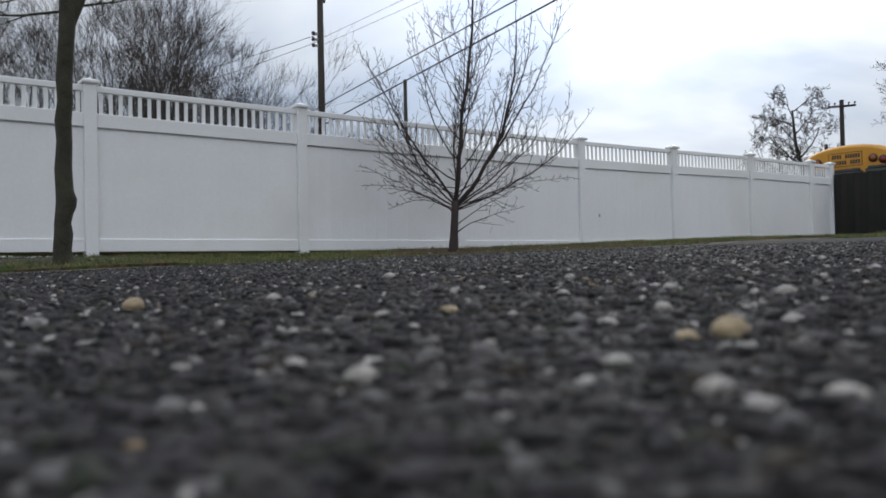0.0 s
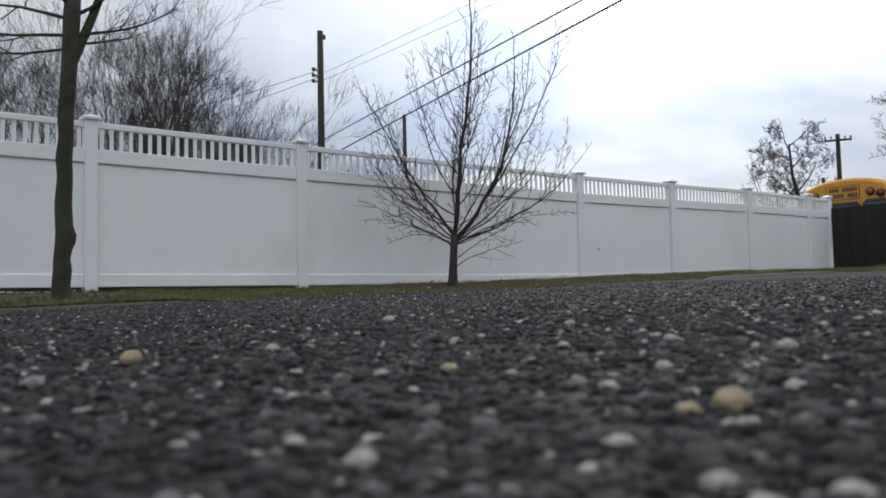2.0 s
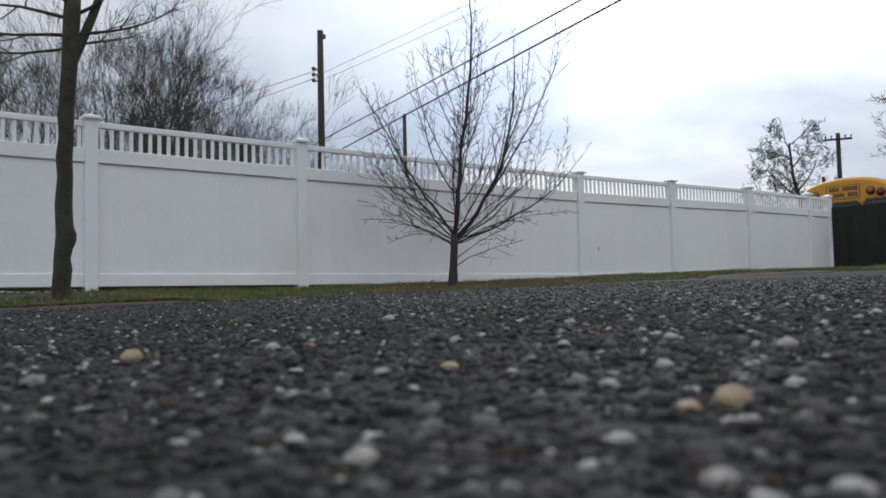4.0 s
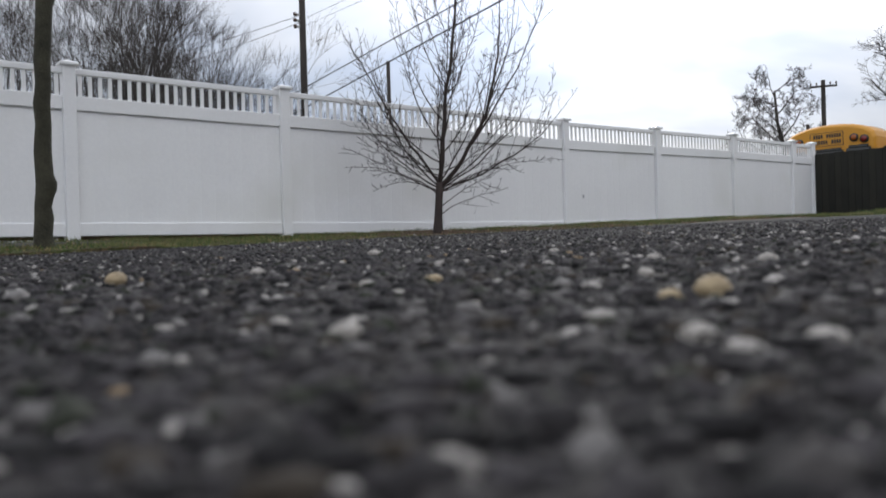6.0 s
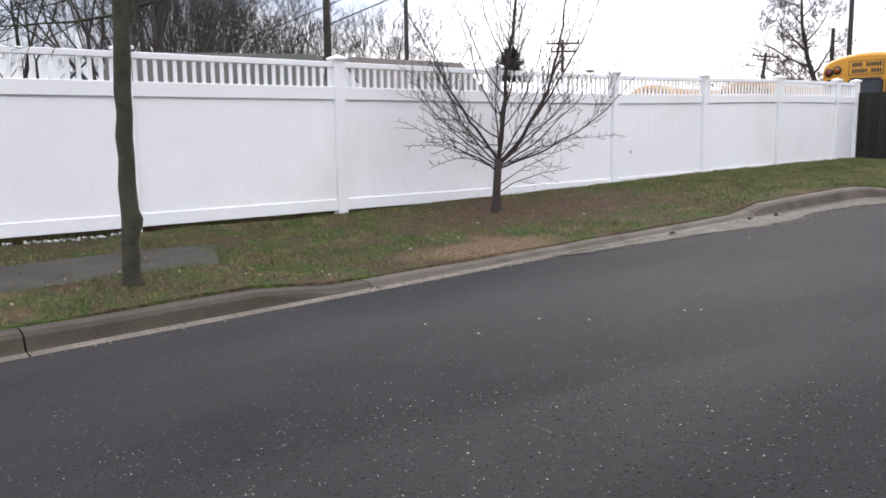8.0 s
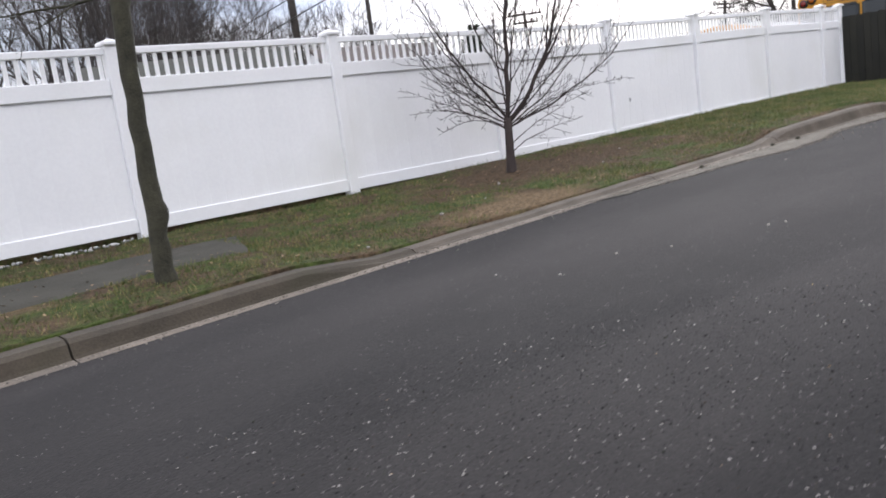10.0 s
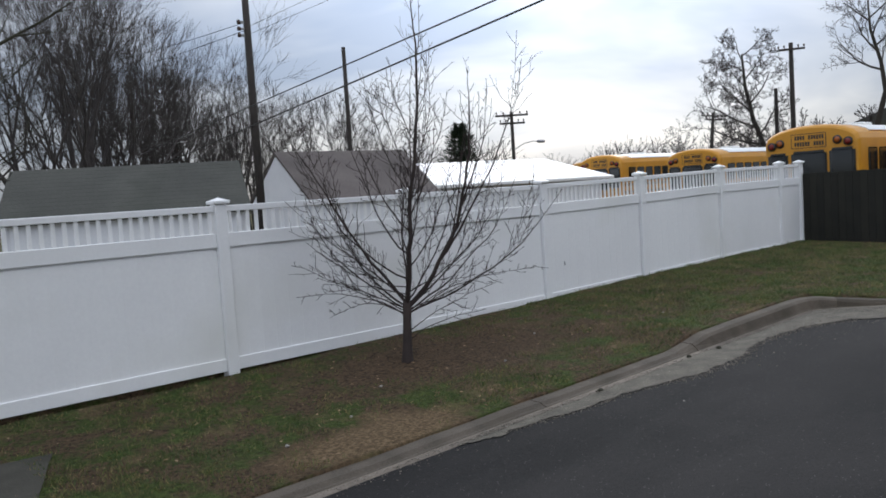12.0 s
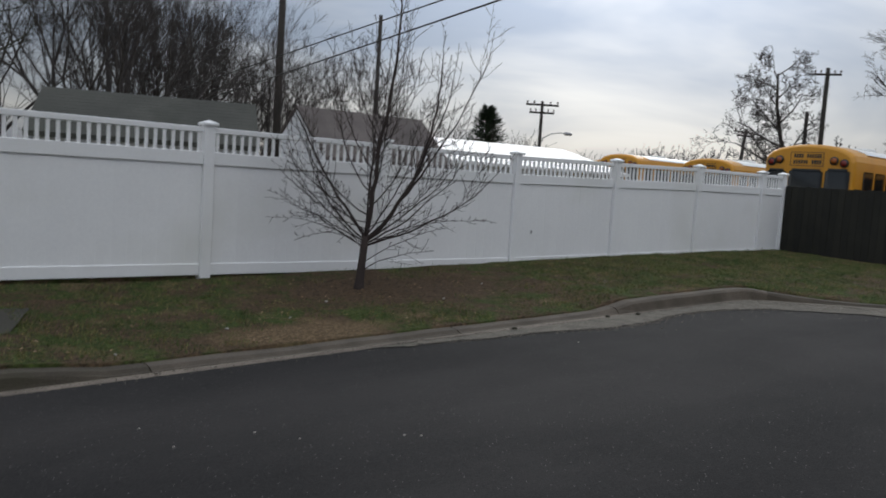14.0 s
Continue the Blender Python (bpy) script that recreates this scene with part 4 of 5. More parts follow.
crooked_tree("gnarled_tree", "tall bare tree with few crooked limbs and a broken stub", (46, 10.2, -0.3), ((0, 0, 0, 0.22), (0, 0.1, 2.4, 0.19), (0.1, -0.5, 4.0, 0.16), (0.2, -1.0, 6.0, 0.13), (0.2, -0.8, 7.6, 0.1), (0.2, -0.3, 9.4, 0.07), (0.2, -0.2, 11.0, 0.04)),
             ((0.3, 110, 70, 1.3, 0.09), (0.62, 112, 25, 2.6, 0.07), (0.52, 290, 50, 2.4, 0.08), (0.72, 115, 40, 2.4, 0.06), (0.75, 285, 35, 2.4, 0.06), (0.88, 110, 45, 1.9, 0.05), (0.9, 290, 45, 2.0, 0.05), (0.98, 200, 70, 1.6, 0.04), (0.66, 20, 40, 1.8, 0.05), (0.8, 220, 40, 1.8, 0.05)), 82, 3)
far_tree = bare_tree("distant_tree", "distant rounded leafless tree", (70, 24, -0.6), 8.5, 0.2, 7, (6, 6, 4), 90, spread=0.65, ratio=0.5, group="distant bare trees", stems=1, limb_tilt=0.95, trunk_top=0.22, limb_len=0.55, up=0.08, wander=0.2, thin=0.028)
for x, y, turn, size in ((75, 33, 60, 1.0), (66, 15, 140, 1.05), (62, 8.5, 200, 1.0), (84, 46, 260, 1.0), (60, 3, 300, 1.05), (90, 58, 30, 1.0), (72, 28.5, 110, 0.9), (64, 20, 10, 0.85)):
    copy_thing(far_tree, pose(x, y, -0.6, 0, 0, turn) @ Matrix.Scale(size, 4))


def far_woods():
    """A low line of leafless scrub and trees along the horizon."""
    g = Grower(7, sides=(3, 3, 3), up=0.2, wander=0.2, thin=0.028)
    for i in range(170):
        az = radians(g.rng.uniform(3, 62))
        r = g.rng.uniform(85, 135)
        p = Vector((math.cos(az) * r, math.sin(az) * r - 8, -0.7))
        h = g.rng.uniform(3.5, 9.5) * (1 if az < 0.7 else 1.2)
        for _ in range(2):
            g.limb(p, Vector((g.rng.uniform(-0.7, 0.7), g.rng.uniform(-0.7, 0.7), 1)), h * 0.5, 0.12, 0, (8, 8), 0.8, 0.75, first=0.1)
    tagged(new("far_woods", mesh_of("far_woods", g.limbs, g.faces, WOODSCRUB)), "grey-brown leafless woods along the horizon", "woods", kind="stuff")


far_woods()


def conifer():
    tree = thing("conifer", "dark green conifer with an uneven outline", "tree", pose(31.8, 27.7, -0.5))
    tv, tf = [], []
    tube(tv, tf, [Vector((0, 0, 0)), Vector((0.03, 0, 3)), Vector((0, 0, 6.3))], [0.2, 0.13, 0.02], 8)
    part("trunk", mesh_of("trunk", tv, tf, FARBARK, True), FARBARK, tree)
    rng = random.Random(4)
    v, f = [], []
    boughs = [(rng.uniform(0, 2 * math.pi), 1.0 + 5.3 * rng.random() ** 0.9, rng.uniform(0.7, 1.2)) for _ in range(420)]
    for i in range(9000):
        a, z, far = boughs[rng.randrange(420)]
        u = (z - 1.0) / 5.3
        rad = (2.0 * (1 - u) ** 0.72 + 0.12) * far * rng.uniform(0.05, 1) ** 0.6
        a += rng.gauss(0, 0.16)
        p = Vector((math.cos(a) * rad, math.sin(a) * rad, z + rad * 0.25 - 0.15 + rng.gauss(0, 0.08)))
        d = Vector((math.cos(a), math.sin(a), rng.uniform(0.1, 1.1))).normalized() * rng.uniform(0.16, 0.34)
        s = Vector((-math.sin(a), math.cos(a), rng.uniform(-0.5, 0.5))).normalized() * 0.035
        k = len(v)
        v += [p - s, p + s, p + d * 0.6 + s * 0.7, p + d, p + d * 0.6 - s * 0.7]
        f.append((k, k + 1, k + 2, k + 3, k + 4))
    part("crown", mesh_of("crown", v, f, NEEDLE), NEEDLE, tree)


conifer()


# ---- utility poles and wires ----
def utility_pole(base, height, r, label, arms=(), lean=(0, 0), fittings=0, turn=0, group="utility poles"):
    pole = thing("utility_pole", label, "utility pole", pose(*base, lean[0], lean[1], turn), group)
    part("shaft", bar([(0, 0, -0.4), (0, 0, height * 0.5), (0, 0, height)], [r * 1.15, r, r * 0.82], 12, "shaft", POLEWOOD), POLEWOOD, pole)
    for z, half in arms:
        arm = part("crossarm", block(-half, half, -0.05, 0.05, z - 0.06, z + 0.06, 0.01), POLEWOOD, pole, at=pose(0, -r - 0.03, 0))
        for u in (-0.92, -0.5, 0.5, 0.92):
            part("insulator", bar([(u * half, 0, z + 0.05), (u * half, 0, z + 0.13), (u * half, 0, z + 0.15), (u * half, 0, z + 0.24)], [0.02, 0.03, 0.06, 0.045], 8, "insulator", CERAMIC), CERAMIC, arm)
    for i in range(fittings):
        z = height - 1.15 - 0.17 * i
        part("bracket", block(-r - 0.13, -r + 0.02, -0.03, 0.03, z - 0.03, z + 0.03, 0.006), STEEL, pole)
        part("insulator", bar([(-r - 0.13, 0, z - 0.05), (-r - 0.13, 0, z), (-r - 0.13, 0, z + 0.05)], [0.04, 0.055, 0.04], 8, "insulator", CERAMIC), CERAMIC, pole)
    if fittings:
        part("top_fitting", block(0.02, 0.17, -0.05, 0.05, height - 0.22, height - 0.08, 0.02), CERAMIC, pole)
    return pole


utility_pole((9.26, 11.4, -0.3), 7.95, 0.105, "dark creosoted utility pole with insulators near its top", fittings=3)
utility_pole((18.4, 20.05, -0.4), 8.4, 0.1, "plain dark wooden utility pole rising behind the roofs")
utility_pole((46.4, 14.4, -0.4), 9.6, 0.15, "dark utility pole with one short crossarm", arms=((9.2, 0.75),), turn=-60)
utility_pole((46.6, 15.5, -0.4), 7.1, 0.13, "short dark wooden pole stump beside a taller one")
utility_pole((59.8, 27.9, -0.4), 7.3, 0.15, "distant utility pole with a sagging double crossarm", arms=((7.0, 1.05), (6.7, 0.7)), turn=-40, lean=(0, 5))
lamp_pole = utility_pole((36.7, 28.0, -0.4), 7.0, 0.12, "weathered utility pole with two crossarms and a lamp arm", arms=((6.75, 1.05), (6.25, 0.8)), turn=-40)

arm = part("lamp_arm", bar([(0.1, -0.1, 4.6), (0.7, -0.1, 4.95), (1.3, -0.1, 5.05), (1.6, -0.1, 5.03)], [0.03] * 4, 6, "lamp_arm", STEEL), STEEL, lamp_pole, "thin galvanised lamp arm")
part("lamp_head", bar([(1.5, -0.1, 5.03), (1.62, -0.1, 5.02), (1.95, -0.1, 5.0), (2.05, -0.1, 4.99)], [0.05, 0.11, 0.1, 0.04], 8, "lamp_head", STEEL), STEEL, arm)


def wire(a, b, sag, r, label):
    a, b = Vector(a), Vector(b)
    pts = [a.lerp(b, i / 24) - Vector((0, 0, sag * 4 * (i / 24) * (1 - i / 24))) for i in range(25)]
    tagged(new("overhead_wire", bar(pts, [r] * 25, 5, "overhead_wire", CABLE)), label, "wire", "overhead wires")


wire((6.72, -11, 5.2), (10.2, 21, 3.24), 0.0, 0.017, "black overhead cable hanging over the verge")
wire((6.3, -11, 5.12), (9.95, 21, 3.82), 0.0, 0.014, "black overhead cable hanging over the verge")
wire((9.2, 11.4, 6.5), (4.5, 26, 6.6), 0.35, 0.008, "thin overhead wire tied to a pole")
wire((9.2, 11.4, 6.3), (5.2, 26, 6.0), 0.3, 0.008, "thin overhead wire tied to a pole")
wire((9.3, 11.4, 6.4), (16, -12, 11.4), 0.3, 0.0055, "thin overhead wire tied to a pole")
wire((9.3, 11.4, 6.2), (16, -12, 10.8), 0.3, 0.0055, "thin overhead wire tied to a pole")


# ---- sheds and far roofs ----
def gable_house(name, label, x0, x1, y_ridge, z_ridge, half, z_eave, roof_mat, wall_mat, overhang=0.18):
    """A low building whose ridge runs beside the fence, with a shingled roof of separate courses."""
    house = thing(name, label, "shed")
    base = -0.45
    z_wall = z_eave + 0.05
    for y in (y_ridge - half + 0.2, y_ridge + half - 0.2):
        part("wall", block(x0 + 0.17, x1 - 0.17, y - 0.06, y + 0.06, base, z_wall, 0.005), wall_mat, house)
    for x in (x0 + 0.1, x1 - 0.1):
        pr = [(y_ridge - half + 0.27, base), (y_ridge + half - 0.27, base), (y_ridge + half - 0.27, z_wall), (y_ridge, z_ridge - 0.11), (y_ridge - half + 0.27, z_wall)]
        part("gable_wall", prism(pr, x - 0.06, x + 0.06), wall_mat, house)
    slope = math.hypot(half, z_ridge - z_eave)
    for s in (-1, 1):
        pr = [(y_ridge, z_ridge), (y_ridge + s * half, z_eave), (y_ridge + s * half, z_eave - 0.1), (y_ridge, z_ridge - 0.1)]
        roof = part("roof", prism(pr, x0, x1), roof_mat, house)
        courses = int(slope / 0.16)
        for c in range(courses):
            u0, u1 = (c + 1.06) / courses, c / courses
            a = (y_ridge + s * half * u0, z_ridge + (z_eave - z_ridge) * u0 + 0.008)
            b = (y_ridge + s * half * u1, z_ridge + (z_eave - z_ridge) * u1 + 0.006)
            part("shingle_course", prism([a, b, (b[0], b[1] - 0.008), (a[0], a[1] - 0.014)], x0 - 0.02, x1 + 0.02), roof_mat, roof)
    return house


grey_shed = gable_house("grey_shed", "low shed with a weathered grey shingle roof", 0.0, 4.45, 0.0, 2.76, 2.0, 1.76, SHINGLE, SIDING)
grey_shed.matrix_basis = pose(3.02, 10.15, 0, 0, 0, -23)
gable_house("brown_shed", "shed with a white gable wall and a brown shingle roof", 11.1, 16.0, 13.7, 3.3, 1.9, 1.75, BROWNSHINGLE, SIDING)


def white_building():
    """A long low building with a bright seamed metal roof."""
    house = thing("long_building", "long low building with a bright white metal roof", "building")
    part("wall", block(18.4, 28.9, 15.4, 20.6, -0.5, 2.2, 0.01), SIDING, house)
    v = [(17.6, 15.0, 2.05), (29.5, 15.0, 2.05), (29.5, 21, 2.05), (17.6, 21, 2.05), (18.3, 18, 3.0), (28.1, 18, 3.08),
         (17.6, 15.0, 1.93), (29.5, 15.0, 1.93), (29.5, 21, 1.93), (17.6, 21, 1.93)]
    f = [(0, 1, 5, 4), (2, 3, 4, 5), (1, 2, 5), (3, 0, 4), (6, 7, 1, 0), (7, 8, 2, 1), (8, 9, 3, 2), (9, 6, 0, 3), (9, 8, 7, 6)]
    roof = part("roof", mesh_of("roof", v, f, METALROOF), METALROOF, house)
    for i in range(20):
        x = 18.2 + i * 0.52
        top = 3.0 + 0.08 * (x - 18.3) / 9.8
        part("roof_seam", prism([(15.02, 2.06), (17.98, top), (17.98, top + 0.014), (15.02, 2.074)], x - 0.012, x + 0.012), METALROOF, roof)


white_building()


def brown_house():
    house = thing("far_house", "distant brown house with a low shingled roof", "house")
    part("wall", block(60, 68, 8.0, 17.2, -0.6, 4.3, 0.02), BROWNSHINGLE, house)
    part("roof", prism([(7.3, 4.2), (17.9, 4.2), (12.6, 6.1)], 59.4, 68.6), SHINGLE, house)
    for y in (9.8, 12.6, 15.4):
        w = part("window", block(59.95, 60.02, y - 0.5, y + 0.5, 2.6, 3.8, 0.01), SIDING, house)
        part("pane", block(59.93, 59.96, y - 0.42, y + 0.42, 2.68, 3.72, 0.005), DARKGLASS, w)


brown_house()


# ---- school buses ----
def school_bus():
    """A yellow bus seen from its rear: the body runs along +x from the rear face at x = 0."""
    bus = thing("school_bus", "parked yellow school bus with a white roof, rear facing out", "bus", group="parked school buses")
    L, W, base, eave, top = 9.5, 1.22, 0.55, 2.68, 3.12
    prof = [(-W, base), (-W, eave)]
    for i in range(1, 12):
        a = math.pi * i / 12
        prof.append((-W * math.cos(a) * (1 - 0.04 * math.sin(a)), eave + (top - eave) * math.sin(a) ** 0.8))
    prof += [(W, eave), (W, base)]
    # rounded rear and front: smaller outlines at the ends
    stations = [(0.0, 0.94), (0.03, 0.97), (0.1, 0.995), (0.2, 1.0), (L - 0.3, 1.0), (L - 0.1, 0.98), (L, 0.93)]
    n, v, f = len(prof), [], []
    for x, s in stations:
        for y, z in prof:
            v.append((x, y * s, 1.6 + (z - 1.6) * s if z > 1.6 else z))
    for i in range(len(stations) - 1):
        f += [(i * n + j, (i + 1) * n + j, (i + 1) * n + (j + 1) % n, i * n + (j + 1) % n) for j in range(n)]
    f += [tuple(range(n)), tuple(range(len(v) - 1, len(v) - n - 1, -1))]
    bm = bmesh.new()
    vs = [bm.verts.new(p) for p in v]
    for q in f:
        bm.faces.new([vs[i] for i in q])
    bmesh.ops.recalc_face_normals(bm, faces=bm.faces[:])
    body = part("body", bm_mesh("body", bm, BUSYELLOW), BUSYELLOW, bus)
    # white roof skin, set back from the rear
    rv, rf = [], []
    arc = [(-W * math.cos(math.pi * i / 16), eave + 0.012 + (top - eave) * math.sin(math.pi * i / 16) ** 0.8) for i in range(2, 15)]
    for x in (1.0, L - 0.6):
        rv += [(x, y * 1.004, z) for y, z in arc] + [(x, y * 0.99, z - 0.03) for y, z in arc]
    m = len(arc)
    for j in range(m - 1):
        rf += [(j, j + 1, 2 * m + j + 1, 2 * m + j)]
    rf += [tuple(list(range(m)) + list(range(2 * m - 1, m - 1, -1))), tuple(list(range(3 * m - 1, 2 * m - 1, -1)) + list(range(3 * m, 4 * m)))]
    part("roof_skin", mesh_of("roof_skin", rv, rf, BUSWHITE), BUSWHITE, bus, "white roof panel")
    for a, b, z0, z1 in ((-0.4, 0.46, 1.42, 2.42), (-1.1, -0.52, 1.5, 2.45), (0.6, 1.08, 1.5, 2.4)):
        seal = part("rear_window", block(-0.016, 0.05, a - 0.03, b + 0.03, z0 - 0.03, z1 + 0.03, 0.07, 3), BLACK, bus, "dark rear window in a black rubber seal")
        part("pane", block(-0.024, 0.0, a, b, z0, z1, 0.05, 3), DARKGLASS, seal)
    door = part("rear_door", block(-0.022, 0.02, -0.4, 0.46, 0.7, 1.36, 0.015), BUSYELLOW, bus)
    part("door_handle", block(-0.05, -0.02, -0.22, -0.02, 1.2, 1.24, 0.008), BLACK, door)
    for y in (-0.96, -0.7, 0.78, 1.0):
        hood = part("lamp_hood", bar([(-0.05, y, 2.68), (0.05, y, 2.68)], [0.11, 0.12], 16, "lamp_hood", BLACK), BLACK, bus, at=pose(0, 0, -0.06 if abs(y) > 0.9 else 0.0))
        lens = REDLENS if abs(y) > 0.9 else AMBERLENS
        part("lamp_lens", bar([(-0.075, y, 2.68), (-0.06, y, 2.68), (-0.045, y, 2.68)], [0.045, 0.07, 0.08], 16, "lamp_lens", lens), lens, hood)
    # two dark lines of lettering too small to read
    board = part("sign_board", block(-0.014, 0.06, -0.42, 0.48, 2.52, 2.9, 0.01), BUSYELLOW, bus)
    for y0, y1, z0, z1 in ((-0.42, 0.48, 2.52, 2.535), (-0.42, 0.48, 2.885, 2.9), (-0.42, -0.405, 2.535, 2.885), (0.465, 0.48, 2.535, 2.885)):
        part("sign_edge", block(-0.018, 0.0, y0, y1, z0, z1, 0), BLACK, board)
    for z, words in ((2.795, ((-0.36, 0.06), (0.13, 0.43))), (2.63, ((-0.36, -0.06), (0.0, 0.42)))):
        for a, b in words:
            k = int((b - a) / 0.068)
            for i in range(k):
                part("letter_bar", block(-0.02, 0.0, a + i * 0.068, a + i * 0.068 + 0.048, z - 0.055, z + 0.055, 0), BLACK, board)
    part("roof_hatch", block(3.0, 3.7, -0.3, 0.3, top - 0.02, top + 0.09, 0.03), BUSWHITE, bus, "white roof hatch")
    for y in (-0.16, 0.0, 0.16):
        part("marker_lamp", block(0.02, 0.14, y - 0.04, y + 0.04, 2.97, 3.01, 0.008), REDLENS, bus)
    for s in (-1, 1):
        for i in range(11):
            x = 0.6 + i * 0.78
            win = part("side_window", block(x, x + 0.62, s * W - 0.02, s * W + 0.012, 1.76, 2.44, 0.03), DARKGLASS, bus)
            part("window_bar", block(x, x + 0.62, s * W + 0.006, s * W + 0.02, 2.02, 2.05, 0.004), BLACK, win)
        for z in (0.8, 1.25, 1.6):
            part("rub_rail", block(0.2, L - 0.3, s * W - 0.01, s * W + 0.02, z - 0.035, z + 0.035, 0.01), BLACK, bus)
        for x in (2.4, 7.6):
            wheel = part("wheel", bar([(x, s * (W - 0.3), 0.48), (x, s * (W - 0.27), 0.48), (x, s * (W - 0.05), 0.48), (x, s * (W - 0.02), 0.48)], [0.4, 0.48, 0.48, 0.4], 20, "wheel", RUBBER), RUBBER, bus)
            part("rim", bar([(x, s * (W - 0.03), 0.48), (x, s * (W - 0.005), 0.48)], [0.27, 0.24], 16, "rim", STEEL), STEEL, wheel)
    part("bumper", block(-0.14, 0.0, -1.18, 1.18, 0.5, 0.78, 0.02), BLACK, bus)
    return bus


bus = school_bus()
bus.matrix_basis = pose(20, 1.72, -0.2, 0, 0, 2)
for x, y, z, turn in ((20.7, -1.85, -0.25, 2), (31.0, 16.9, -0.03, 3), (29.0, 10.6, -0.22, 3), (36.5, 22.3, -0.1, 3)):
    copy_thing(bus, pose(x, y, z, 0, 0, turn))


# ---- stone chips in the asphalt, where the road is seen from close by ----
def chips():
    """Rounded stone chips bedded in the binder, thick near the place where the eye stands low, thinner further on."""
    rng = np.random.default_rng(3)
    bm = bmesh.new()
    bmesh.ops.create_icosphere(bm, subdivisions=2, radius=1)
    fine_v, fine_f = np.array([v.co[:] for v in bm.verts]), [[v.index for v in f.verts] for f in bm.faces]
    bm.free()
    bm = bmesh.new()
    bmesh.ops.create_icosphere(bm, subdivisions=1, radius=1)
    low_v, low_f = np.array([v.co[:] for v in bm.verts]), [[v.index for v in f.verts] for f in bm.faces]
    bm.free()
    centre, heading = np.array((-2.3, -8.83)), radians(51.5)
    for name, r0, r1, count, power, bv, bf, sizes in (("road_chips", 0.05, 0.85, 12500, 0.72, fine_v, fine_f, (0.0014, 0.0042)), ("road_chips", 0.7, 3.6, 36000, 1.5, low_v, low_f, (0.0016, 0.0047))):
        r = r0 + (r1 - r0) * rng.random(count) ** power
        a = heading + rng.uniform(-0.64, 0.64, count)
        x, y = centre[0] + r * np.cos(a), centre[1] + r * np.sin(a)
        s = sizes[0] + (sizes[1] - sizes[0]) * rng.random(count) ** 2.6
        V = np.empty((count, len(bv), 3))
        for i in range(count):
            k = s[i] * rng.uniform(0.7, 1.35, 3)
            k[2] *= 0.6
            lump = 1 + 0.2 * rng.standard_normal((len(bv), 1))
            w = rng.uniform(0, 6.28)
            p = bv * lump * k
            V[i, :, 0] = x[i] + p[:, 0] * math.cos(w) - p[:, 1] * math.sin(w)
            V[i, :, 1] = y[i] + p[:, 0] * math.sin(w) + p[:, 1] * math.cos(w)
            V[i, :, 2] = p[:, 2] + road_height(x[i], y[i]) + s[i] * rng.uniform(-0.3, 0.2)
        F = (np.array(bf)[None] + (np.arange(count) * len(bv))[:, None, None]).reshape(-1, 3)
        me = bpy.data.meshes.new(name)
        me.from_pydata(V.reshape(-1, 3), [], F)
        me.polygons.foreach_set("use_smooth", [True] * len(me.polygons))
        me.materials.append(CHIPS)
        tagged(new(name, me), "dark, grey and pale stone chips bedded in asphalt", "stone chips", kind="stuff")


chips()


